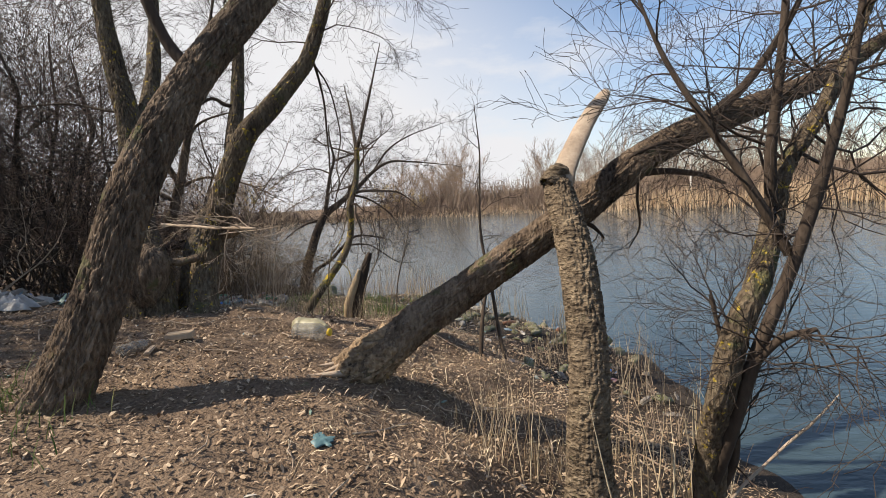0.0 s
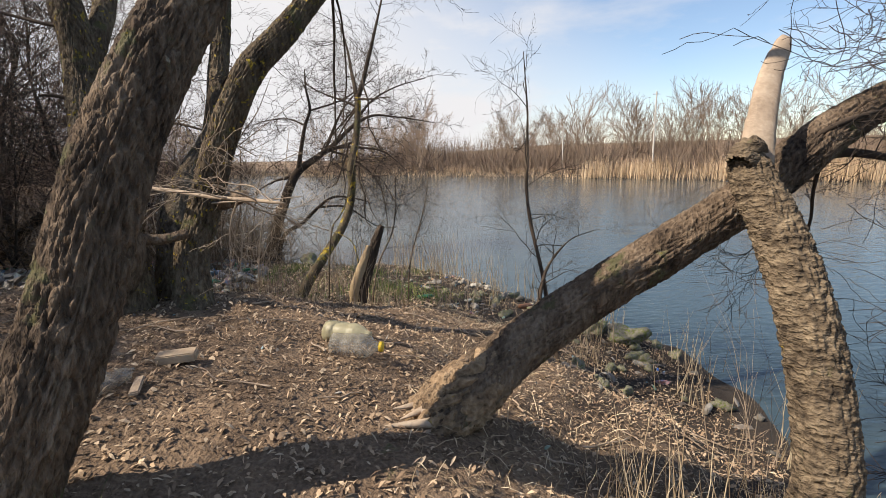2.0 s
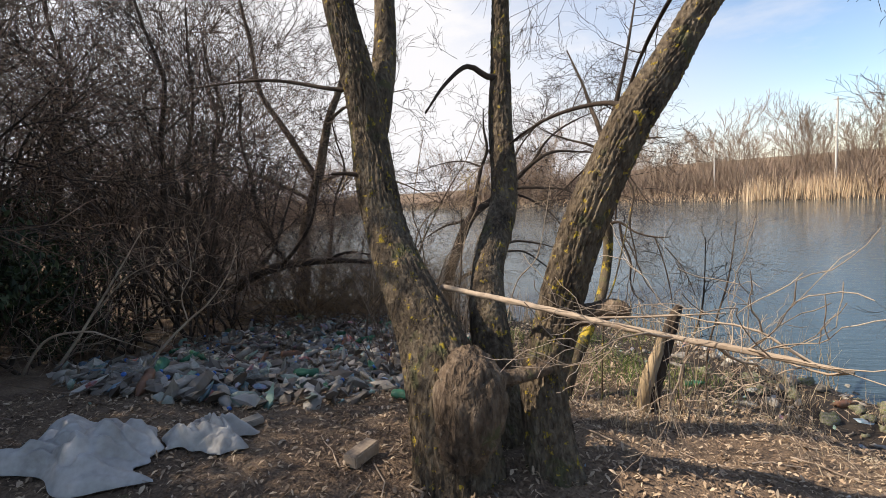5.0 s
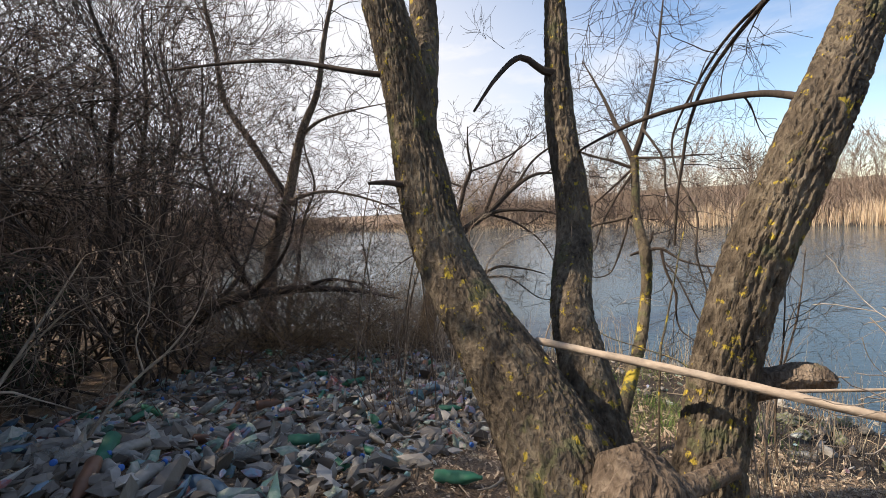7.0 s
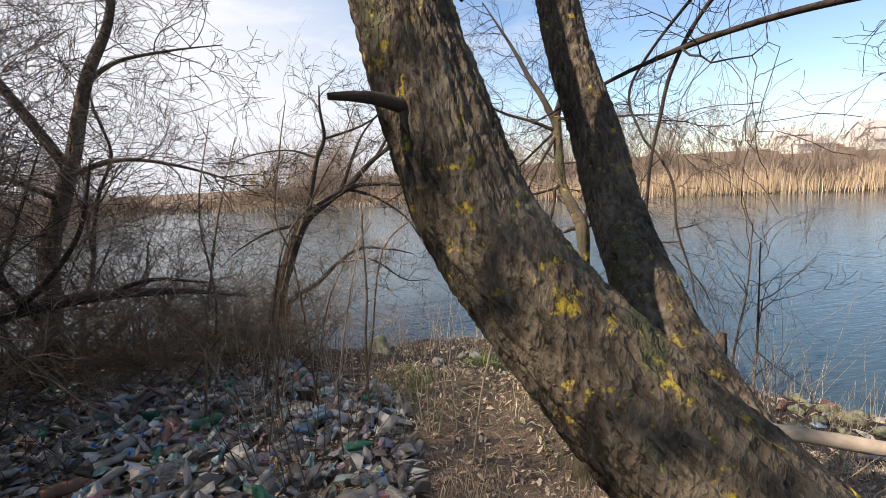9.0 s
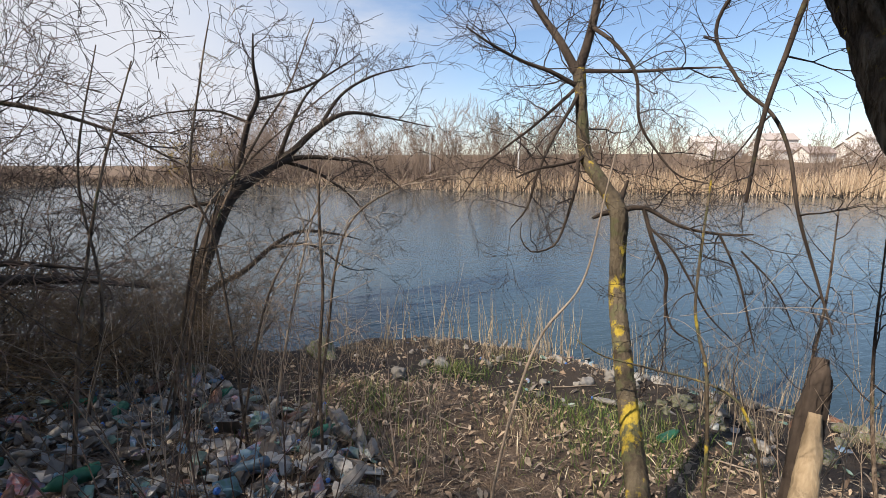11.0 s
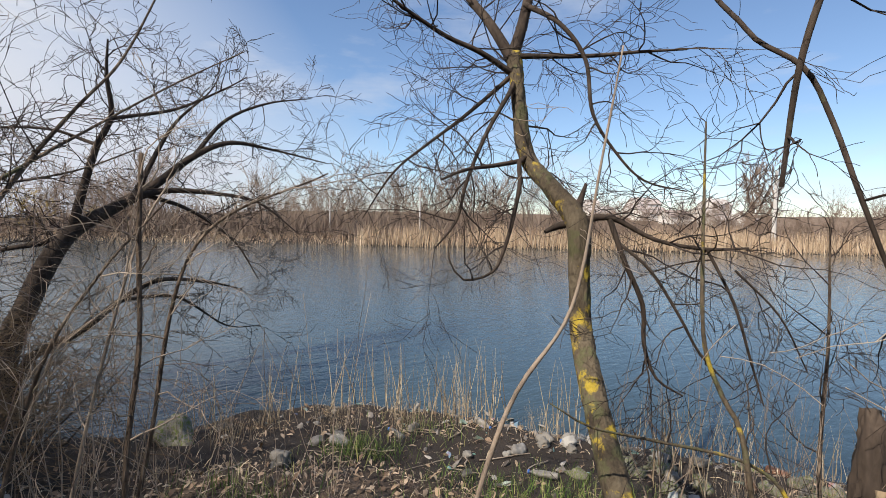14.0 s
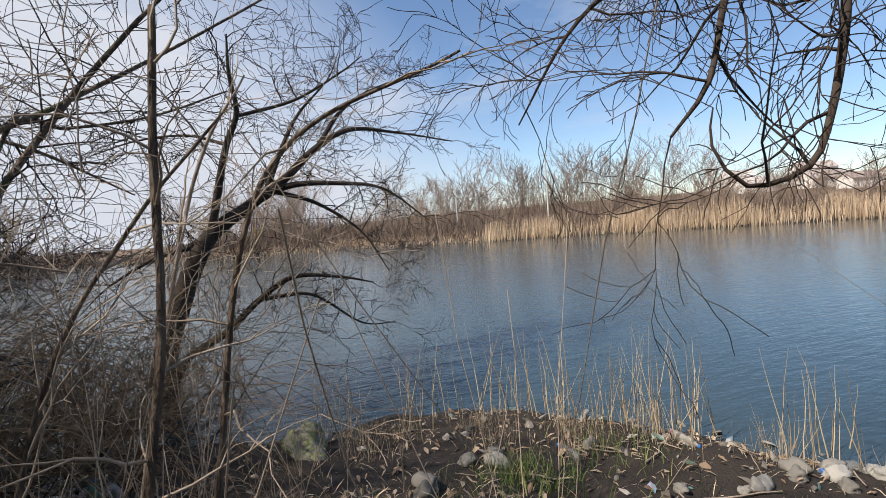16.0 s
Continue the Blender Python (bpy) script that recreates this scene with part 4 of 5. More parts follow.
# thick limb arching low over the litter
h_limbs = [[(-9.6, 11.6, -.75, .13), (-9.0, 11.35, -.2, .12), (-8.54, 11.19, .12, .11), (-7.9, 10.95, .52, .10), (-7.2, 10.9, .74, .085), (-6.4, 11.1, .78, .065), (-5.6, 11.5, .66, .04), (-4.9, 11.9, .42, .015)],
           [(-7.2, 10.9, .74, .045), (-6.7, 10.6, 1.1, .035), (-6.3, 10.5, 1.6, .025), (-6.1, 10.5, 2.3, .012)],
           [(-6.4, 11.1, .78, .035), (-5.8, 10.9, .95, .025), (-5.2, 10.9, .85, .012)],
           [(-7.9, 10.95, .52, .05), (-7.6, 11.4, 1.0, .04), (-7.5, 11.9, 1.7, .025), (-7.3, 12.3, 2.6, .01)]]
h_tw = []
for q, n in zip(h_limbs, (24, 10, 9, 11)):
    h_tw += limb_twigs(R, curve(q), n, .95, .010, 2, start=.25, spread=.8, thin=.0032, kids=4, droop=.04)
tree("arching_limb", "dark bare limb arching low over the litter", (-9.6, 11.6, -.8), [], h_limbs, h_tw, twig_material=TWIG_RED, category="fallen limb")

# pale dead branches leaning out of the thicket
d_lines = [[(-6.62, 6.42, 0.0, .016), (-6.41, 6.68, 0.49, .014), (-6.20, 6.92, 0.77, .012), (-6.04, 7.04, 0.92, .01), (-5.87, 7.18, 1.18, .006), (-5.76, 7.31, 1.50, .003)],
           [(-7.6, 6.2, 0.1, .018), (-7.27, 6.43, 0.53, .016), (-7.11, 6.67, 0.92, .013), (-7.00, 6.91, 1.28, .01), (-6.84, 7.16, 1.72, .005)],
           [(-6.20, 6.92, 0.77, .008), (-6.25, 6.94, 1.05, .006), (-6.16, 7.02, 1.30, .004), (-6.24, 7.11, 1.85, .002)],
           [(-7.11, 6.67, 0.92, .008), (-6.77, 6.83, 1.29, .006), (-6.43, 6.96, 1.44, .003)],
           [(-7.5, 6.1, .35, .014), (-7.16, 6.18, .80, .012), (-6.80, 6.29, 0.86, .01), (-6.66, 6.39, 0.77, .006), (-6.38, 6.50, 0.61, .003)]]
d_tw = []
for q in d_lines:
    d_tw += limb_twigs(R, curve(q), 8, .5, .005, 1, start=.2, spread=.7, thin=.0018, kids=4)
tree("dead_branch", "pale dry dead branches leaning out of the thicket", (-6.9, 6.3, gz(-6.9, 6.3) - .02), [], d_lines, d_tw, limb_material=WOOD_GREY, twig_material=WOOD_GREY, category="dead branch")


# ---- thicket ----
def shrub(name, label, seed, stems, reach, level, material, lean_x=0.0, thin=.0022, kids=5, r=.022, group="thicket", spread=.62, droop=.05):
    rnd = random.Random(seed)
    out = []
    for k in range(stems):
        a = rnd.uniform(0, 2 * math.pi)
        tilt = rnd.uniform(0.15, 0.95)
        grow(out, (rnd.gauss(0, .25), rnd.gauss(0, .25), -.05), (math.cos(a) * tilt + lean_x, math.sin(a) * tilt, 1.0), reach * rnd.uniform(.65, 1.15), r * rnd.uniform(.6, 1.2), level, rnd, spread=spread, droop=droop, wig=.15, kids=kids, thin=thin, seg=7)
    root = thing(name, (0, 0, 0), label, "shrub", group)
    thick = [q for q in out if q[0, 3] > r * .58]
    for q in thick:
        v, f = tubes([q], 5)
        part("stem", v, f, BARK_DARK if r > .015 else material, root)
    v, f = tubes([q for q in out if q[0, 3] <= r * .58], 3)
    tagged(part("twig_crown", v, f, material, root), kind="stuff")
    return root


kinds = [shrub("thicket_shrub", "tall tangled leafless thicket shrub", 31, 11, 3.7, 3, TWIG_RED, kids=4, thin=.003),
         shrub("thicket_shrub", "arching leafless thicket shrub", 32, 10, 3.2, 3, TWIG_RED, .35, droop=.10, kids=4, thin=.003),
         shrub("thicket_shrub", "dense grey-brown leafless shrub", 33, 12, 2.8, 3, TWIG, 0, droop=.06, kids=4, thin=.003)]
spots = [(-7.7, 4.9), (-8.0, 6.6), (-8.5, 8.2), (-8.0, 10.2), (-7.6, 12.2), (-6.9, 13.9), (-9.2, 4.0), (-9.4, 6.3), (-10.0, 9.4), (-9.5, 11.9), (-9.0, 14.2), (-8.2, 15.6), (-11.4, 6.0), (-11.8, 8.4), (-11.6, 11.2),
         (-11.2, 13.8), (-10.6, 16.0), (-13.6, 7.4), (-13.8, 10.4), (-13.4, 13.4), (-12.6, 16.4), (-15.5, 9.0), (-15.6, 12.4), (-15.0, 15.8), (-12.5, 19.6), (-15, 19.5), (-18, 15), (-18, 20), (-17.5, 25), (-21, 20),
         # shrubs below y 3 stand out of view, added to shade the bank
         (-7.3, 3.2), (-10.5, 3.0), (-12.8, 4.2), (-7.9, 9.2), (-9.0, 7.4), (-9.6, 10.6), (-10.6, 5.2), (-10.9, 7.9), (-12.4, 2.6), (-12.8, .2), (-10.2, -.6), (-14.6, 5.6), (-8.7, 5.4)]
for k, (x, y) in enumerate(spots):
    src = kinds[k % 3] if k > 2 else kinds[k]
    s = R.uniform(.85, 1.3) * (1.45 if x < -8.6 and y < 13 else 1.0)
    m = Matrix.Translation((x, y, max(gz(x, y), WATER_Z - .1) - .03)) @ Euler((0, 0, R.uniform(0, 6.28))).to_matrix().to_4x4()
    if x > -12:
        while off_path(src, m, s if k > 2 else 1.0) < 1.1 and m.translation.x > -14:
            m = Matrix.Translation((-.5, 0, 0)) @ m
        m.translation.z = max(gz(*m.translation.xy), WATER_Z - .1) - .03
    if k < 3:
        kinds[k].matrix_basis = m
        continue
    c = copy_thing(src, m)
    c.scale = (s, s, s * R.uniform(.9, 1.2))



# dark evergreen growth deep in the thicket; dark leaves stand in for shade
def evergreen(seed, n=7500):
    rnd = random.Random(seed)
    root = thing("evergreen_bush", (0, 0, 0), "dark ivy-green evergreen bush added to darken and shade the thicket", "shrub", "evergreen bushes")
    hubs = [(rnd.gauss(0, .55), rnd.gauss(0, .55), rnd.uniform(.3, 3.4), rnd.uniform(.35, .7)) for _ in range(22)]
    stems = []
    for x, y, z, _ in hubs:
        stems.append(np.array([(x * .1, y * .1, -.05, .03), (x * .5, y * .5, z * .5, .02), (x, y, z, .008)]))
    v, f = tubes(stems, 5)
    tagged(part("stem", v, f, BARK_DARK, root), kind="stuff")
    V, Fc = [], []
    for k in range(n):
        x, y, z, r = rnd.choice(hubs)
        d = Vector((rnd.gauss(0, 1), rnd.gauss(0, 1), rnd.gauss(0, 1))).normalized() * r * rnd.uniform(.5, 1.05)
        e = Euler((rnd.uniform(0, 6.3), rnd.uniform(0, 6.3), rnd.uniform(0, 6.3))).to_matrix()
        L, W = rnd.uniform(.05, .10), rnd.uniform(.03, .055)
        b0 = len(V)
        for u, w in ((-.5, 0), (0, -.5), (.5, 0), (0, .5)):
            q = e @ Vector((u * L, w * W, .01 if u else 0))
            V.append((x + d.x + q.x, y + d.y + q.y, max(.02, z + d.z + q.z)))
        Fc.append((b0, b0 + 1, b0 + 2, b0 + 3))
    tagged(part("foliage", V, Fc, IVY, root, even=True), kind="stuff")
    return root


ev = evergreen(45)
# tall bushes below y 4 stand out of view, added to shade the ground
for k, (x, y, s) in enumerate([(-8.4, 4.6, 1.0), (-9.3, 5.8, 1.2), (-8.8, 3.2, 1.15), (-10.2, 7.2, .8), (-9.4, 8.6, .55), (-10.6, 4.4, 1.7), (-10.4, 2.4, 1.6), (-11.6, 9.6, .7), (-12, 6, 1.2), (-12.2, 3.6, 1.8), (-13.4, 8, .9), (-9.7, 1.4, 1.9), (-9.9, 3.6, 2.0), (-10.8, 4.9, 1.2), (-9.6, -.4, 1.7), (-11.4, .6, 2.0), (-9.0, 2.9, 1.6)]):
    m = Matrix.Translation((x, y, gz(x, y) - .02)) @ Euler((0, 0, R.uniform(0, 6.28))).to_matrix().to_4x4()
    c = copy_thing(ev, m) if k else ev
    c.matrix_basis = m
    c.scale = (s, s, s)

# low brown tangle along the shore beside the litter
def tangle(seed):
    """Low stems that arch outward and hang, with short side twigs."""
    rnd = random.Random(seed)
    root = thing("bramble", (0, 0, 0), "low tangled brown brush arching over the water's edge", "shrub", "shore brambles")
    out = []
    for k in range(13):
        a, up = rnd.uniform(0, 6.283), rnd.uniform(.25, 1.0)
        grow(out, (rnd.gauss(0, .3), rnd.gauss(0, .3), -.05), (math.cos(a), math.sin(a), up), rnd.uniform(1.0, 2.0), rnd.uniform(.008, .015), 2, rnd, spread=.65, droop=.10, wig=.12, kids=6, thin=.0028, seg=8)
    for q in [q for q in out if q[0, 3] > .008]:
        q[:, 2] = np.maximum(q[:, 2], .03)
        part("stem", *tubes([q], 5), BARK_DARK, root)
    fine = [q for q in out if q[0, 3] <= .008]
    for q in fine:
        q[:, 2] = np.maximum(q[:, 2], .02)
    tagged(part("twig_crown", *tubes(fine, 3), BRUSH, root), kind="stuff")
    return root


low = [tangle(41)]
for k, (x, y) in enumerate([(-5.4, 12.6), (-5.0, 13.6), (-6.2, 12.0), (-6.6, 13.0), (-5.9, 14.2), (-7.4, 11.0), (-5.2, 11.6), (-4.9, 12.9), (-5.6, 13.2), (-4.9, 14.6), (-5.6, 15.1), (-6.5, 14.7), (-5.0, 13.0), (-7.0, 12.2), (-6.4, 11.2), (-7.6, 13.4), (-8.4, 12.4), (-6.9, 14.0), (-7.8, 14.8)]):
    m = Matrix.Translation((x, y, max(gz(x, y), WATER_Z) - .03)) @ Euler((0, 0, R.uniform(0, 6.28))).to_matrix().to_4x4()
    if k:
        copy_thing(low[0], m)
    else:
        low[0].matrix_basis = m


# taller bare trees behind the thicket
def bare_tree(name, label, seed, h, material, thin, level=3, kids=6, r=.10, group="", spread=.62, n=14, wig=.07, length=.34, base=.25):
    rnd = random.Random(seed)
    pts = [(0, 0, -.2, r)]
    x = y = 0.0
    for k in range(1, 8):
        x += rnd.gauss(0, h * wig * .4)
        y += rnd.gauss(0, h * wig * .4)
        pts.append((x, y, h * k / 7.5, r * (1 - .11 * k)))
    root = thing(name, (0, 0, 0), label, "tree", group)
    line = curve(pts, h / 22)
    v, f = tubes([line], 8)
    part("trunk", v, f, BARK_DARK if material is TWIG else material, root)
    out = []
    t, _, _ = frames_of(line)
    for k in range(n):
        i = int(len(line) * (base + (1 - base) * (k + rnd.random()) / n)) - 1
        a = rnd.uniform(0, 6.283)
        grow(out, line[i, :3], (math.cos(a) * .8, math.sin(a) * .8, .75), h * length * rnd.uniform(.7, 1.2), line[i, 3] * .55, level - 1, rnd, spread=spread, thin=thin, kids=kids, wig=.14, curl=.12)
    v, f = tubes(out, 3)
    tagged(part("crown", v, f, material, root), kind="stuff")
    return root


mid = bare_tree("bare_tree", "slender bare tree rising from the thicket", 51, 6.5, TWIG, .0045, 4, 4, .075, "trees behind the thicket", n=12)
# trees below y 5 stand out of view, added for dappled shade
for k, (x, y, s) in enumerate([(-7.6, 13.0, 1.0), (-9.6, 12.8, 1.15), (-8.7, 16.0, .95), (-11.5, 15, 1.2), (-13, 12, 1.25), (-14, 17, 1.3), (-10.5, 7.5, 1.1), (-17, 22, 1.3), (-13, 8.6, 1.2), (-9.6, 4.6, 1.0), (-9.2, 9.4, 1.0), (-11, 3.4, 1.2), (-11.6, 10.4, 1.15), (-8.9, 6.6, .9)]):
    m = Matrix.Translation((x, y, max(gz(x, y), WATER_Z) - .02)) @ Euler((R.gauss(0, .05), R.gauss(0, .05), R.uniform(0, 6.28))).to_matrix().to_4x4()
    if k:
        c = copy_thing(mid, m)
        c.scale = (s, s, s)
    else:
        mid.matrix_basis = m

# ---- far bank ----
FAR = [tuple(p) for p in SHORE[12:26]]


def along_far(u):
    """A place on the far shore, u from 0 to 1, with the way inland."""
    seg = [math.dist(a, b) for a, b in zip(FAR, FAR[1:])]
    d = u * sum(seg)
    for (a, b), s in zip(zip(FAR, FAR[1:]), seg):
        if d <= s:
            t = d / s
            nx, ny = -(b[1] - a[1]) / s, (b[0] - a[0]) / s
            return a[0] + (b[0] - a[0]) * t, a[1] + (b[1] - a[1]) * t, nx, ny
        d -= s
    return (*FAR[-1], 0.7, 0.7)


def blades(rows, width_end=.15):
    """Flat tapered blades: rows of x, y, z, lean x, lean y, height, width, turn."""
    V, Fc = [], []
    for x, y, z, lx, ly, h, w, a in rows:
        c, s = math.cos(a) * w / 2, math.sin(a) * w / 2
        k = len(V)
        V += [(x - c, y - s, z), (x + c, y + s, z), (x + lx * .4 + c * .8, y + ly * .4 + s * .8, z + h * .55), (x + lx * .4 - c * .8, y + ly * .4 - s * .8, z + h * .55),
              (x + lx + c * width_end, y + ly + s * width_end, z + h), (x + lx - c * width_end, y + ly - s * width_end, z + h)]
        Fc += [(k, k + 1, k + 2, k + 3), (k + 3, k + 2, k + 4, k + 5)]
    return V, Fc


rows = []
Q = random.Random(71)
for k in range(26000):
    u = Q.random() ** .85
    x, y, nx, ny = along_far(u)
    dense = .55 + .45 * math.sin(u * 37) * math.sin(u * 91 + 1)
    if x < 20.6:
        dense *= .3
    if Q.random() > dense + .25:
        continue
    d = Q.uniform(-.8, 5.0)
    hh = (.9 + .9 * dense) * Q.uniform(.7, 1.2) * (1.3 if x > 20.6 else .55)
    px, py = x + nx * d + Q.gauss(0, .4), y + ny * d + Q.gauss(0, .4)
    rows.append((px, py, WATER_Z + max(-.1, .2 * d - .15), Q.gauss(.1, .16), Q.gauss(0, .16), hh, Q.uniform(.02, .055), Q.uniform(0, 3.14)))
v, f = blades(rows)
solid("reed_bed", v, f, REED, "tall straw-coloured reeds lining the far shore", "reeds", kind="stuff", even=True)

def fan_tree(label, seed, h, limbs, open_out, group="trees on the far bank"):
    """A bare tree whose limbs fan out from a short trunk into a rounded crown of fine twigs."""
    rnd = random.Random(seed)
    root = thing("far_tree", (0, 0, 0), label, "tree", group)
    part("trunk", *tubes([np.array([(0, 0, -.2, .22), (.05, 0, h * .1, .19), (0, .08, h * .2, .15)])], 8), TWIG_FAR_HAZED, root)
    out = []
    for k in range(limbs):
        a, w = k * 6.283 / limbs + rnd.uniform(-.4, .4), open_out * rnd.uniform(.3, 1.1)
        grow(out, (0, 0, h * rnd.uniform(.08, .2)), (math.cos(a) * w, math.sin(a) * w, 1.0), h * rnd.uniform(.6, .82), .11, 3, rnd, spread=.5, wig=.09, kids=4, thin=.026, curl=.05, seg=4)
    tagged(part("crown", *tubes(out, 3), TWIG_FAR_HAZED, root), kind="stuff")
    return root


willow = fan_tree("rounded bare grey-brown tree beyond the reeds", 61, 10.0, 7, .75)
slim = fan_tree("upright bare tree beyond the reeds", 62, 10.5, 5, .42)
bush = bare_tree("far_shrub", "brown leafless shrub beyond the reeds", 63, 3.0, TWIG_FAR_HAZED, .024, 3, 3, .05, "shrubs on the far bank", n=9, length=.55, base=.03)
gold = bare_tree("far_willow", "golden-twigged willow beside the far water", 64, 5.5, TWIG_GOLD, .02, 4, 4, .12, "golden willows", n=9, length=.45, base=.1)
for src in (willow, slim, bush, gold):
    src["category"] = "tree" if src is not bush else "shrub"


def plant(src, first, x, y, s):
    m = Matrix.Translation((x, y, gz(x, y) - .1)) @ Euler((0, 0, Q.uniform(0, 6.28))).to_matrix().to_4x4()
    if first:
        src.matrix_basis = m
        src.scale = (s, s, s)
    else:
        c = copy_thing(src, m)
        c.scale = (s, s, s * Q.uniform(.9, 1.1))


for k in range(110):
    x, y, nx, ny = along_far((k + Q.random()) / 110)
    d = Q.uniform(7, 30)
    plant((willow, slim)[k % 2], k < 2, x + nx * d, y + ny * d, Q.uniform(.42, .80) * (.6 if k > 78 else 1))
for k in range(90):
    x, y, nx, ny = along_far((k + Q.random()) / 90)
    d = Q.uniform(3.5, 16)
    plant(bush, k < 1, x + nx * d, y + ny * d, Q.uniform(.7, 1.25))
for k, (u, d, s) in enumerate([(.30, 9, .8), (.33, 7, .7), (.36, 8, .6), (.22, 10, .9)]):
    x, y, nx, ny = along_far(u)
    plant(gold, k < 1, x + nx * d, y + ny * d, s)


# low brown growth on the far bank
rows = []
for k in range(78000):
    u = Q.random()
    x, y, nx, ny = along_far(u)
    d = Q.uniform(4, 55) if k % 3 else Q.uniform(3, 10)
    px, py = x + nx * d + Q.gauss(0, 1.2), y + ny * d + Q.gauss(0, 1.2)
    rows.append((px, py, WATER_Z + float(np.interp(d, [0, 1.5, 6, 40, 60], [0, .35, .7, 1.4, 1.4])) - .3, Q.gauss(0, 1.1), Q.gauss(0, 1.1), Q.uniform(.6, 3.4) * (1 + d / 38) * (.6 if u > .72 else 1) * (.62 + .38 * math.sin(u * 70 + 3 * math.sin(u * 31) + d * .35)), Q.uniform(.04, .13), Q.uniform(0, 3.14)))
v, f = blades(rows)
solid("far_scrub", v, f, SCRUB, "reddish-brown leafless scrub covering the far bank", "scrub", kind="stuff", even=True)


# houses on the rise
def box(x0, y0, z0, x1, y1, z1):
    V = [(x0, y0, z0), (x1, y0, z0), (x1, y1, z0), (x0, y1, z0), (x0, y0, z1), (x1, y0, z1), (x1, y1, z1), (x0, y1, z1)]
    return V, [(0, 3, 2, 1), (4, 5, 6, 7), (0, 1, 5, 4), (1, 2, 6, 5), (2, 3, 7, 6), (3, 0, 4, 7)]


def house(x, y, turn, w, dp, h):
    root = thing("house", (x, y, gz(x, y) - .3), "pale plastered house with a low grey roof among bare trees", "house", "houses on the rise")
    root.rotation_euler = (0, 0, turn)
    v, f = box(-w / 2, -dp / 2, 0, w / 2, dp / 2, h)
    part("wall", v, f, PLASTER, root, even=True)
    o, t = .4, .16
    for s in (-1, 1):
        v = [(-w / 2 - o, s * (dp / 2 + o), h - .1), (w / 2 + o, s * (dp / 2 + o), h - .1), (w / 2 + o, 0, h + dp * .32), (-w / 2 - o, 0, h + dp * .32)]
        v += [(a, b, c + t) for a, b, c in v]
        part("roof", v, [(0, 3, 2, 1), (4, 5, 6, 7), (0, 1, 5, 4), (1, 2, 6, 5), (2, 3, 7, 6), (3, 0, 4, 7)], ROOF, root, even=True)
    for s in (-1, 1):
        part("gable", [(s * w / 2, -dp / 2, h), (s * w / 2, dp / 2, h), (s * w / 2, 0, h + dp * .30), (s * (w / 2 - .2), -dp / 2, h), (s * (w / 2 - .2), dp / 2, h), (s * (w / 2 - .2), 0, h + dp * .30)],
             [(0, 1, 2), (3, 5, 4), (0, 2, 5, 3), (1, 4, 5, 2), (0, 3, 4, 1)], PLASTER, root, even=True)
    for s in (-.3, .05, .32):
        v, f = box(s * w - .55, -dp / 2 - .04, .9, s * w + .55, -dp / 2 + .02, 2.1)
        part("window", v, f, GLASS_DARK, root, even=True)
    v, f = box(w * .2, -.25, h + dp * .2, w * .2 + .5, .25, h + dp * .32 + .8)
    part("chimney", v, f, ROOF, root, even=True)


for x, y, a, w, dp, h in [(108, 74, .8, 11, 7, 3.0), (122, 88, .6, 9, 7, 3.2), (96, 88, .9, 12, 8, 2.8), (126, 62, .9, 10, 7, 3.0), (86, 40, 1.0, 9, 6, 2.8), (94, 36, 1.2, 8, 6, 2.8), (140, 96, .7, 12, 8, 5.6), (112, 106, .5, 10, 7, 5.2), (100, 60, .8, 8, 6, 2.8), (150, 70, .9, 10, 8, 5.5)]:
    house(x + 55, y + 32, a + math.pi / 2 + .4, w, dp, h)

# poles
for x, y, h, r in [(29.6, 57.5, 9.5, .10), (63.2, 30.2, 9.2, .22), (22, 68, 6.5, .08)]:
    root = thing("utility_pole", (x, y, gz(x, y) - .2), "slender pale concrete pole above the reeds", "pole", "poles on the far bank")
    v, f = tubes([np.array([(0, 0, 0, r * 1.2), (0, 0, h * .5, r), (0, 0, h, r * .8)])], 10)
    part("shaft", v, f, POLE, root)
    v, f = tubes([np.array([(-.45, 0, h - .3, .04), (0, 0, h - .28, .05), (.45, 0, h - .3, .04)])], 6)
    part("crossarm", v, f, POLE, root)

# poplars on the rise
pop = bare_tree("poplar", "tall narrow bare poplar on the rise", 66, 17, TWIG_FAR_HAZED, .035, 3, 5, .3, "poplars", n=34, length=.14, base=.12, spread=.35)
for k, (x, y, s) in enumerate([(112, 52, 1.0), (115, 54, .9), (109, 50.5, .85), (117, 51, .95)]):
    plant(pop, k == 0, x, y, s)

# ---- ground cover ----
P = random.Random(81)


def leaf_litter(n, x0, x1, y0, y1, keep, lo, hi, thin=1.0):
    V, Fc = [], []
    px = np.random.RandomState(5).uniform(x0, x1, n)
    py = np.random.RandomState(6).uniform(y0, y1, n)
    pd = shore_distance(px, py)
    pz = ground_z(px, py)
    for x, y, z, d in zip(px, py, pz, pd):
        if d < .25 or not keep(x, y):
            continue
        L = P.uniform(lo, hi)
        W = L * P.uniform(.18, .55) * thin
        a, tip, tw = P.uniform(0, 6.283), P.gauss(0, .35), P.gauss(0, .5)
        c, s = math.cos(a), math.sin(a)
        k = len(V)
        up = P.uniform(.002, .012)
        for u, w in ((-.5, .35), (0, 1), (.5, .25)):
            for q in (-1, 1):
                lx, ly = u * L, q * w * W / 2
                V.append((x + c * lx - s * ly, y + s * lx + c * ly, z + up + abs(tip) * L * .6 + u * tip * L + q * w * tw * W * .4 + (0 if u else .12 * L)))
        Fc += [(k, k + 2, k + 3, k + 1), (k + 2, k + 4, k + 5, k + 3)]
    return V, Fc


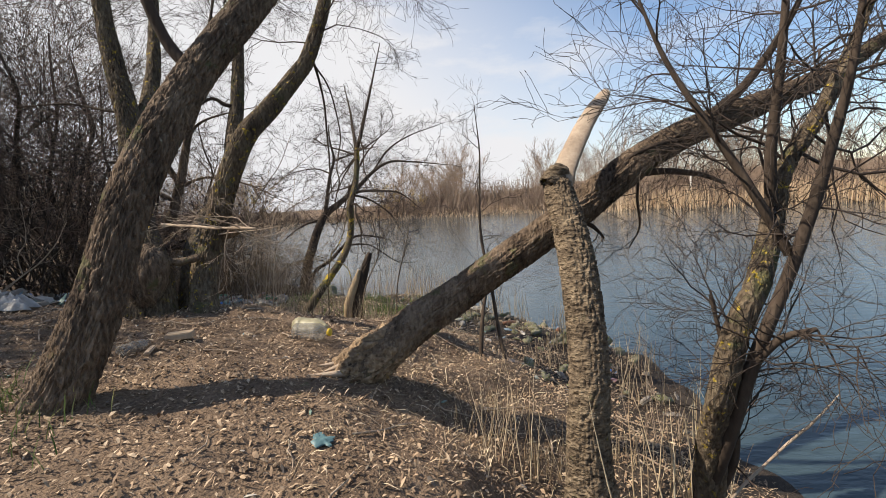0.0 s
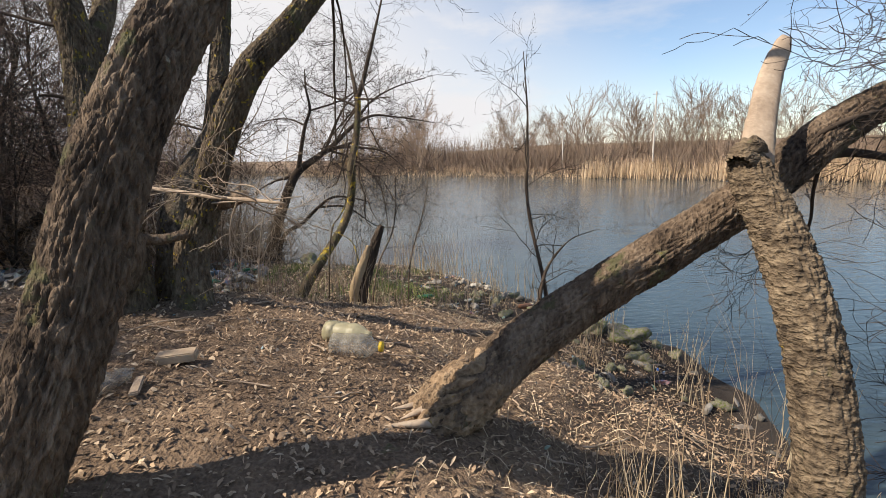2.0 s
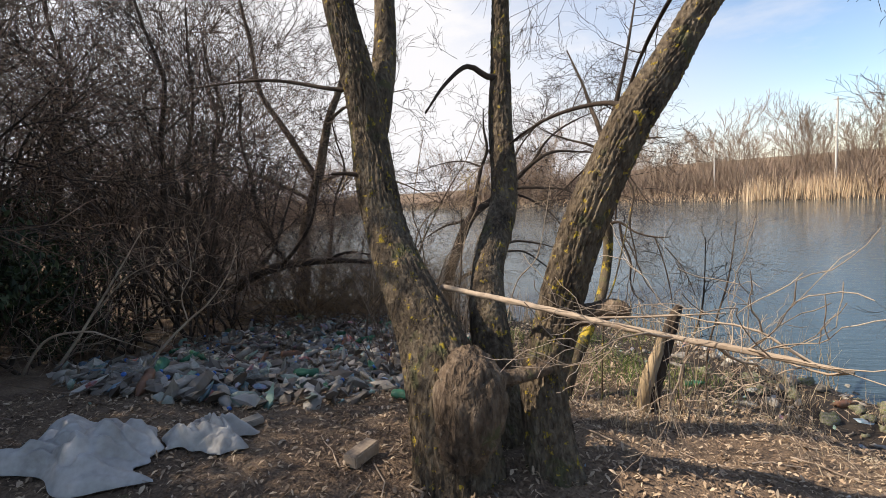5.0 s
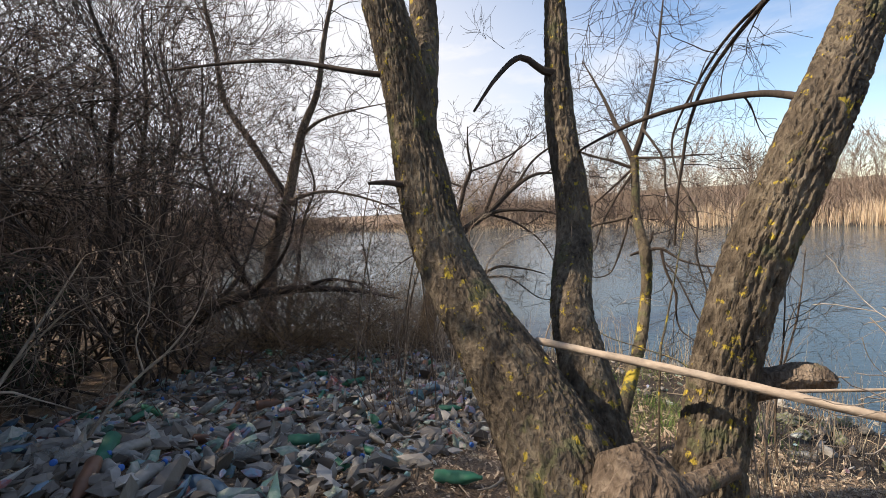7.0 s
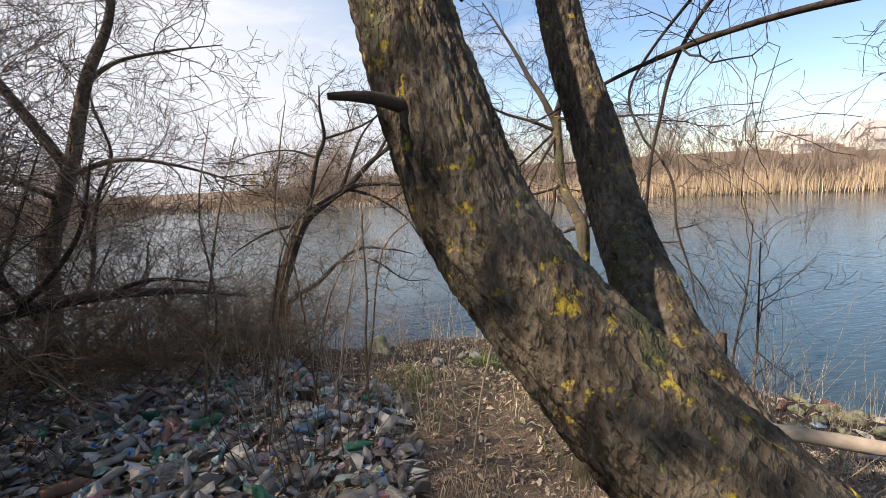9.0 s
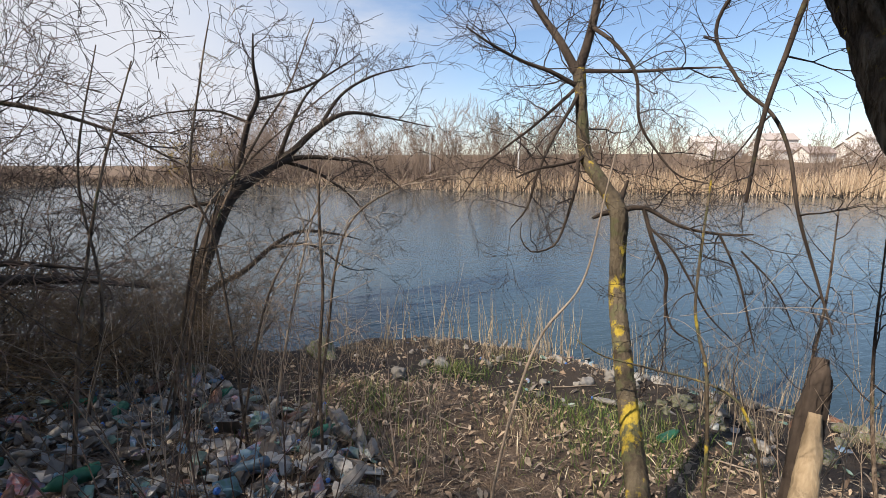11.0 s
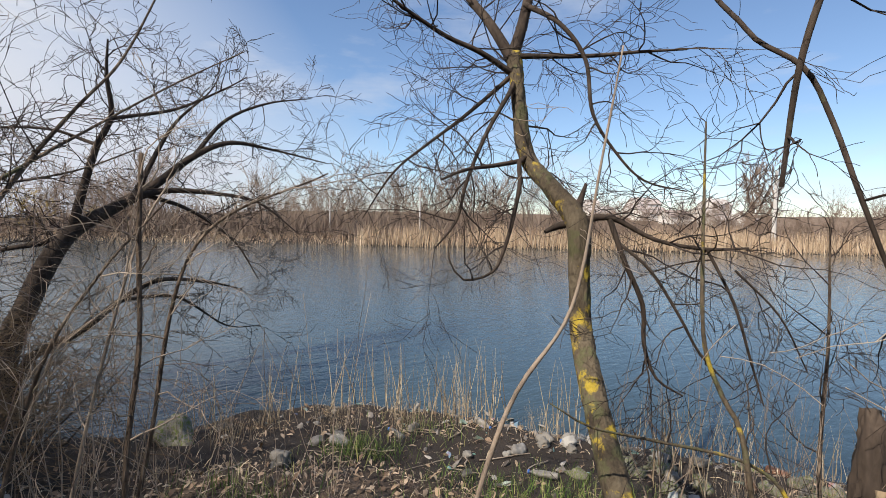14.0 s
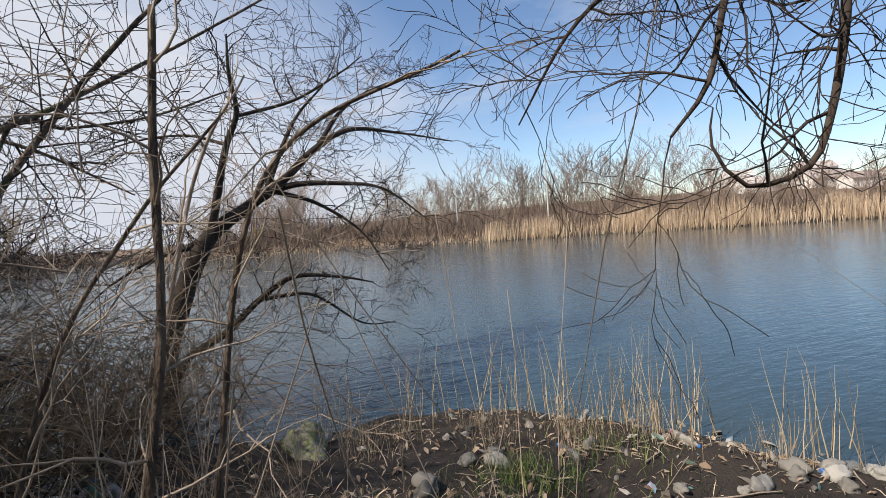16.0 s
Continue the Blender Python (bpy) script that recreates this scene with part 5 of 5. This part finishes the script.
v, f = leaf_litter(62000, -6.4, 2.6, .8, 7.2, lambda x, y: True, .010, .044)
solid("leaf_litter", v, f, LEAF, "dry brown leaves and bark chips scattered over the soil", "leaf litter", kind="stuff", even=True)
v, f = leaf_litter(20000, -7.5, 2.6, 7.2, 14.5, lambda x, y: gz(x, y) > -.62 or P.random() < .22, .02, .08)
solid("leaf_litter", v, f, LEAF, "dry leaves and broken stalks on the lower bank", "leaf litter", kind="stuff", even=True)
v, f = leaf_litter(15000, -4, 2.8, 2.0, 13, lambda x, y: (y > 6.5 or x > -.9) and (gz(x, y) > -.62 or P.random() < .3), .04, .15, .09)
solid("straw", v, f, STEM, "flattened straw and dead stalks on the slope", "straw", kind="stuff", even=True)

# fallen twigs
tw = []
for k in range(260):
    x, y = P.uniform(-5.5, 2.2), P.uniform(1.2, 11.5)
    if shore_distance(x, y)[0] < .3:
        continue
    a, L, r = P.uniform(0, 6.28), P.uniform(.12, .6), P.uniform(.0025, .007)
    pts = []
    for u in np.linspace(-.5, .5, 5):
        qx, qy = x + math.cos(a) * L * u + P.gauss(0, .012), y + math.sin(a) * L * u + P.gauss(0, .012)
        pts.append((qx, qy, gz(qx, qy) + r + .012, r * (1.1 - u * .6)))
    tw.append(np.array(pts))
v, f = tubes(tw, 5)
solid("fallen_twigs", v, f, WOOD_GREY, "short broken twigs lying on the leaf litter", "twigs", kind="stuff")

# grass
rows = []
for cx, cy, sx, n in [(-1.66, 10.6, .2, 420), (-1.2, 9.3, .35, 420), (-3.0, 10.0, .3, 330), (-.95, 8.6, .4, 500), (-1.6, 8.2, .5, 400), (-.4, 8.9, .3, 220), (-2.9, 9.2, .5, 260), (-.8, 10.9, .3, 160), (-2.45, 2.35, .25, 260)]:
    for k in range(n):
        x, y = P.gauss(cx, sx), P.gauss(cy, sx)
        if shore_distance(x, y)[0] < .3:
            continue
        rows.append((x, y, gz(x, y) - .01, P.gauss(0, .05), P.gauss(0, .05), P.uniform(.05, .19), P.uniform(.004, .008), P.uniform(0, 3.14)))
v, f = blades(rows)
solid("grass", v, f, GRASS, "thin tufts of fresh green grass on the bank", "grass", kind="stuff", even=True)


# dead weed stalks
def weed(name, label, seed, n, h, spread=.16, r=.004, side=3, material=STEM):
    rnd = random.Random(seed)
    out = []
    for k in range(n):
        grow(out, (rnd.gauss(0, spread), rnd.gauss(0, spread), -.04), (rnd.gauss(0, .16), rnd.gauss(0, .16), 1), h * rnd.uniform(.5, 1.15), r * rnd.uniform(.6, 1.2), 1, rnd, spread=.5, wig=.06, kids=side, thin=.0009, seg=6)
    root = thing(name, (0, 0, 0), label, "weed", "dead weeds on the bank")
    v, f = tubes(out, 4)
    tagged(part("stalk", v, f, material, root), kind="stuff")
    return root


w_kinds = [weed("dead_weed", "clump of pale dead reed stalks", 91, 18, .85, .16, .0058, 0), weed("dead_weed", "branched brown dead weed stalks", 92, 9, 1.1, .13, .005, 4, WOOD_GREY), weed("dead_weed", "short dry tussock of stalks", 93, 50, .34, .14, .0024, 0)]
w_kinds.append(weed("dead_weed", "reddish-brown branched weed stems beside the litter", 94, 7, 1.15, .2, .006, 4, TWIG_RED))
w_spots = [(3, -4.3, 8.3), (3, -3.8, 8.5), (0, -2.6, 12.6), (0, -1.9, 12.5), (0, -1.0, 12.4), (0, -.5, 12.0), (0, .0, 11.5), (0, .3, 11.1), (2, -2.1, 12.3), (2, -1.4, 12.0), (2, -.7, 11.5), (2, -.2, 11.0), (2, .4, 10.4), (2, .9, 9.7), (0, .9, 10.3), (0, 1.4, 9.4), (0, 2.3, 8.2),
           (2, -1.5, 11.4), (2, -2.6, 11.8), (1, -3.6, 9.3), (1, -4.4, 8.9), (1, -3.9, 10.4), (1, -3.2, 10.8), (1, -4.9, 11.4), (2, -3.2, 7.2), (2, -2.0, 8.9),
           (1, -.3, 8.4), (1, .1, 7.9), (0, .6, 8.8), (2, .5, 8.3), (2, 1.2, 7.9), (2, 1.9, 7.4), (0, 1.6, 7.0), (2, 1.2, 6.1), (0, 2.1, 5.6), (2, .2, 3.2), (2, .55, 3.1), (0, .42, 3.0), (2, 1.3, 3.5), (2, 1.7, 3.3), (1, 1.9, 4.4), (0, 2.4, 4.5), (0, 2.6, 6.4), (0, 1.15, 2.6),
           (2, -1.2, 6.6), (2, -.4, 6.7), (2, -1.9, 5.9), (1, -1.6, 6.3), (1, -1.0, 7.5), (0, 2.2, 9.1), (2, -2.6, 6.6)]
for k, (w, x, y) in enumerate(w_spots):
    m = Matrix.Translation((x, y, gz(x, y))) @ Euler((0, 0, P.uniform(0, 6.28))).to_matrix().to_4x4()
    c = copy_thing(w_kinds[w], m)
    s = P.uniform(.75, 1.25)
    c.scale = (s, s, s)
for w, (x, y) in zip(w_kinds, ((-.2, 11.6), (-3.0, 8.5), (-.9, 11.0), (-4.2, 7.85))):
    w.matrix_basis = Matrix.Translation((x, y, gz(x, y)))


# ---- stones ----
def lump(seed, flat=.6, detail=2, rough=.28):
    bm = bmesh.new()
    bmesh.ops.create_icosphere(bm, subdivisions=detail, radius=1)
    for q in bm.verts:
        k = 1 + rough * noise.noise(q.co * 1.3 + Vector((seed, 0, 0))) * 1.6 + rough * .4 * noise.noise(q.co * 3.7 + Vector((0, seed, 0)))
        q.co = Vector((q.co.x * k, q.co.y * k * .8, q.co.z * k * flat))
    v, f = [tuple(q.co) for q in bm.verts], [tuple(q.index for q in g.verts) for g in bm.faces]
    bm.free()
    return v, f


stone_meshes = [mesh_of("stone", *lump(s * 7.1, .65, 3, .4), STONE) for s in range(4)]


def stone(x, y, s, mesh=None, label="rounded pale stone half sunk in the shore mud", name="stone"):
    ob = new(name, mesh or P.choice(stone_meshes))
    ob.location, ob.scale, ob.rotation_euler = (x, y, max(gz(x, y), WATER_Z - .02) + s * .3), (s, s, s), (P.gauss(0, .2), P.gauss(0, .2), P.uniform(0, 6.28))
    return tagged(ob, label, "stone", "stones along the shore")


for x, y, s in [(-2.4, 10.7, .09), (-1.90, 11.17, .075), (-1.72, 11.0, .095), (-1.66, 11.12, .07), (-2.34, 10.84, .10), (-1.6, 11.9, .04), (-1.5, 12.0, .05), (-1.3, 12.1, .04), (.25, 10.1, .10), (.42, 9.95, .085), (.55, 10.05, .09), (.3, 9.8, .07), (.1, 10.0, .08),
                (.7, 9.8, .08), (-.75, 10.2, .06), (-.4, 10.0, .05), (-2.9, 12.4, .11), (-2.5, 12.5, .08), (.9, 9.2, .1), (1.1, 8.9, .09), (.6, 8.9, .07), (-1.1, 9.8, .05)]:
    stone(x, y, s)
for k in range(110):
    x, y = P.uniform(-3.2, 2.9), P.uniform(4.6, 13)
    d = shore_distance(x, y)[0]
    if -.3 < d < 1.6:
        stone(x, y, P.uniform(.015, .055))
dark_mesh = [mesh_of("stone", *lump(s * 5.3 + 2, .55, 2, .6), MOSSY) for s in range(4)]
for k in range(150):
    x, y = P.uniform(-.6, 2.7), P.uniform(5.2, 9.4)
    d = shore_distance(x, y)[0]
    if .05 < d < 1.9:
        stone(x, y, P.uniform(.03, .11), P.choice(dark_mesh), "dark muddy stone half sunk in the bank")
mm = mesh_of("mossy_clod", *lump(33, .6, 3, .6), MOSSY)
stone(-3.05, 12.0, .2, mm, "mossy clod of earth and stone", "clod")
stone(2.05, 7.0, .22, mm, "mossy rock at the water's edge", "clod")
stone(1.75, 7.3, .16, mm, "mossy rock at the water's edge", "clod")


# ---- litter ----
def bottle_mesh(L, r, seed, crush):
    rnd = random.Random(seed)
    prof = [(0, .3), (.01, .85), (.03, 1), (.2, 1), (.24, .93), (.28, 1), (.5, 1), (.54, .93), (.58, 1), (.68, .98), (.78, .8), (.86, .5), (.92, .33), (.97, .32)]
    V, Fc, n = [], [], 14
    for u, w in prof:
        for k in range(n):
            a = k * 2 * math.pi / n
            q = noise.noise(Vector((u * 4 + seed, math.cos(a) * .9, math.sin(a) * .9)))
            rr = r * w * (1 + crush * q * (1 if .03 < u < .85 else .1))
            V.append(((u - .5) * L, rr * math.cos(a), rr * math.sin(a) * (1 - crush * .55)))
    for i in range(len(prof) - 1):
        for k in range(n):
            Fc.append((i * n + k, i * n + (k + 1) % n, (i + 1) * n + (k + 1) % n, (i + 1) * n + k))
    Fc += [tuple(range(n - 1, -1, -1)), tuple(range(len(V) - n, len(V)))]
    return V, Fc


def cap_mesh(L, r):
    prof = [(.955, .36), (.955, .41), (1.02, .41), (1.025, .36)]
    V, Fc, n = [], [], 12
    for u, w in prof:
        for k in range(n):
            a = k * 2 * math.pi / n
            V.append(((u - .5) * L, r * w * math.cos(a), r * w * math.sin(a)))
    for i in range(3):
        for k in range(n):
            Fc.append((i * n + k, i * n + (k + 1) % n, (i + 1) * n + (k + 1) % n, (i + 1) * n + k))
    Fc += [tuple(range(n - 1, -1, -1)), tuple(range(36, 48))]
    return V, Fc


def bottle(name, label, L, r, seed, crush, material, cap=None, group=""):
    root = thing(name, (0, 0, 0), label, "bottle", group)
    part("body", *bottle_mesh(L, r, seed, crush), material, root)
    if cap:
        part("cap", *cap_mesh(L, r), cap, root)
    return root


def lay(x, y, up, turn, roll=0.0, pitch=0.0):
    return Matrix.Translation((x, y, max(gz(x, y), WATER_Z) + up)) @ Euler((roll, pitch, turn)).to_matrix().to_4x4()


b = bottle("water_jug", "clear five-litre plastic jug with a yellow cap lying on leaves", .34, .082, 3, .10, PET_CLEAR, CAP_YELLOW)
b.matrix_basis = lay(-1.22, 4.10, .07, -.25)
b = bottle("water_jug", "hazy yellowish plastic canister lying beside the jug", .36, .085, 5, .22, PET_HAZE)
b.matrix_basis = lay(-1.30, 4.38, .075, -.4)
b = bottle("plastic_bottle", "flattened clear plastic bottle on the leaf litter", .24, .05, 7, .4, PET_CLEAR)
b.matrix_basis = lay(-2.34, 3.44, .035, 1.2)

b_kinds = [bottle("plastic_bottle", "crushed clear plastic bottle in the litter", .30, .046, 11, .5, PET_CLEAR, CAP_BLUE, "littered bottles"), bottle("plastic_bottle", "crushed green plastic bottle in the litter", .30, .046, 12, .45, PET_GREEN, None, "littered bottles"),
           bottle("plastic_bottle", "crushed brown plastic bottle in the litter", .31, .05, 13, .4, PET_BROWN, None, "littered bottles"), bottle("plastic_bottle", "dented pale blue plastic bottle in the litter", .30, .045, 14, .45, PET_BLUE, None, "littered bottles"),
           bottle("plastic_bottle", "dirty white plastic bottle in the litter", .26, .042, 15, .55, PET_WHITE, CAP_BLUE, "littered bottles"), bottle("plastic_bottle", "dirty white squashed plastic flask", .22, .05, 16, .7, PET_WHITE, None, "littered bottles")]


def in_dump(x, y):
    return ((x + 5.6) / 2.4) ** 2 + ((y - 8.6) / 3.1) ** 2 < 1 or ((x + 5.2) / 1.5) ** 2 + ((y - 6.2) / 1.0) ** 2 < 1 or ((x + 6.0) / 1.8) ** 2 + ((y - 11.2) / 1.8) ** 2 < 1


used = [0] * 6
made = 0
while made < 230:
    x, y = P.uniform(-8, -3.2), P.uniform(5.3, 13)
    if not in_dump(x, y):
        continue
    k = P.choices(range(6), (5, 2, 1.6, 1.6, 5, 5))[0]
    m = lay(x, y, P.uniform(.03, .12), P.uniform(0, 6.28), P.uniform(0, 6.28), P.gauss(0, .22))
    if not used[k]:
        b_kinds[k].matrix_basis = m
    else:
        c = copy_thing(b_kinds[k], m)
        s = P.uniform(.75, 1.15)
        c.scale = (s, s, s)
    used[k] += 1
    made += 1
# stray bottles along the shore
for k in range(26):
    x, y = P.uniform(-1.4, 2.6), P.uniform(5.5, 12.3)
    d = shore_distance(x, y)[0]
    if .1 < d < 2.6:
        c = copy_thing(b_kinds[P.choices(range(6), (4, 1, .5, 1.5, 4, 4))[0]], lay(x, y, .03, P.uniform(0, 6.28), P.uniform(0, 6.28), P.gauss(0, .1)))
c = copy_thing(b_kinds[1], lay(-3.2, 5.3, .05, .2))
c = copy_thing(b_kinds[1], lay(-3.55, 5.9, .05, -.1))

# crumpled scraps
V, Fc = [], []
scraps = [lump(s * 3.3 + 1, .4, 1, .9) for s in range(8)]


def scrap(x, y, s, up):
    v, f = P.choice(scraps)
    k = len(V)
    e = Euler((P.gauss(0, .5), P.gauss(0, .5), P.uniform(0, 6.28))).to_matrix()
    z = max(gz(x, y), WATER_Z) + up
    sx, sy = s * P.uniform(.6, 1.5), s * P.uniform(.5, 1.0)
    for q in v:
        w = e @ Vector((q[0] * sx, q[1] * sy, q[2] * s * .7))
        V.append((x + w.x, y + w.y, z + w.z))
    Fc.extend([tuple(i + k for i in g) for g in f])


n = 0
while n < 3600:
    x, y = P.uniform(-8.2, -3.0), P.uniform(5.2, 13.2)
    if in_dump(x, y):
        scrap(x, y, P.uniform(.025, .10), P.uniform(.0, .09))
        n += 1
for k in range(480):
    x, y = P.uniform(-2.5, 2.9), P.uniform(5.0, 13)
    d = shore_distance(x, y)[0]
    if -.15 < d < 2.4 and P.random() < .75:
        scrap(x, y, P.uniform(.015, .07), .01)
for k in range(110):
    x, y = P.uniform(-6.5, .5), P.uniform(1.5, 6)
    scrap(x, y, P.uniform(.01, .03), .005)
solid("litter", V, Fc, RUBBISH, "faded crumpled plastic scraps heaped among bottles", "litter", kind="stuff", even=True)


# white sheeting
def sheet(x, y, w, d, h, seed, material, label, name="plastic_sheet", n=52):
    V, Fc = [], []
    for side in (0, 1):
        for j in range(n):
            for i in range(n):
                u, t = i / (n - 1) - .5, j / (n - 1) - .5
                edge = max(0.0, 1 - (2 * max(abs(u), abs(t))) ** 3)
                f = .45 + .8 * noise.noise(Vector((u * 2.6 + seed, t * 2.0, seed))) + .6 * abs(noise.noise(Vector((u * 5 + t * 4, t * 5 - u * 3 + seed, 2)))) + .12 * noise.noise(Vector((u * 15, t * 13, seed)))
                px = x + u * w * (1 + .6 * noise.noise(Vector((t * 3, seed, 1))))
                py = y + t * d * (1 + .6 * noise.noise(Vector((u * 3, seed, 5))))
                V.append((px, py, gz(px, py) + .02 + h * max(f, .1) * (.05 + edge) - side * .006))
    for side in (0, 1):
        for j in range(n - 1):
            for i in range(n - 1):
                k = side * n * n + j * n + i
                q = (k, k + 1, k + 1 + n, k + n)
                Fc.append(q if not side else q[::-1])
    return solid(name, V, Fc, material, label, "plastic sheet")


sheet(-5.0, 4.5, .75, .5, .2, 3.0, BAG, "crumpled dirty white plastic sheeting on the ground")
sheet(-4.45, 4.75, .4, .3, .14, 9.0, BAG, "crumpled dirty white plastic sheeting on the ground")
sheet(-5.9, 4.2, .6, .4, .14, 14.0, PET_BLUE, "crumpled pale blue plastic sheeting on the ground")


TRAY = plastic('grey_tray', (0.06, 0.075, 0.095), (0.13, 0.15, 0.18))


def board(name, x, y, turn, w, d, t, material, label, tilt=0.0):
    bm = bmesh.new()
    bmesh.ops.create_cube(bm, size=1)
    bmesh.ops.scale(bm, vec=(w, d, t), verts=bm.verts)
    bmesh.ops.bevel(bm, geom=bm.edges[:], offset=min(t * .3, .006), segments=2, affect="EDGES")
    bmesh.ops.subdivide_edges(bm, edges=[e for e in bm.edges if e.calc_length() > w * .4], cuts=4, use_grid_fill=True)
    for q in bm.verts:
        q.co.z += .02 * noise.noise(Vector((q.co.x * 5, q.co.y * 5, turn))) * min(w, d) * 2
    bm.verts.index_update()
    v, f = [tuple(q.co) for q in bm.verts], [tuple(q.index for q in g.verts) for g in bm.faces]
    bm.free()
    ob = solid(name, v, f, material, label, name.replace("_", " "), even=True)
    ob.location, ob.rotation_euler = (x, y, gz(x, y) + t / 2 + .015), (tilt, 0, turn)
    return ob


board("cardboard_sheet", -3.62, 3.16, .5, .30, .24, .012, CARD, "damp flattened piece of brown cardboard")
board("plastic_tray", -3.95, 3.16, .4, .40, .26, .02, TRAY, "flat blue-grey plastic tray on the soil")
board("plastic_crate", -4.28, 3.30, .3, .16, .16, .08, RED_PLASTIC, "broken piece of red plastic crate")
board("plank", -2.22, 3.42, 1.9, .20, .045, .02, WOOD_GREY, "short weathered piece of plank on the leaves")
board("brick", -2.16, 3.72, .2, .2, .1, .05, CARD, "dull flat brick fragment on the leaf litter")
board("wood_chunk", -3.55, 4.75, 1.2, .20, .09, .07, WOOD_GREY, "pale split chunk of wood")
board("cardboard_sheet", -3.1, 4.15, .2, .16, .1, .02, CARD, "torn scrap of cardboard")
board("paper_packet", -4.35, 5.0, .9, .14, .09, .04, PET_WHITE, "crushed white carton on the soil")
sheet(-.72, 2.42, .10, .09, .02, 21.0, plastic("teal_film", (0.05, 0.10, 0.11), (0.11, 0.20, 0.21)), "small scrap of blue-green plastic film", n=10)
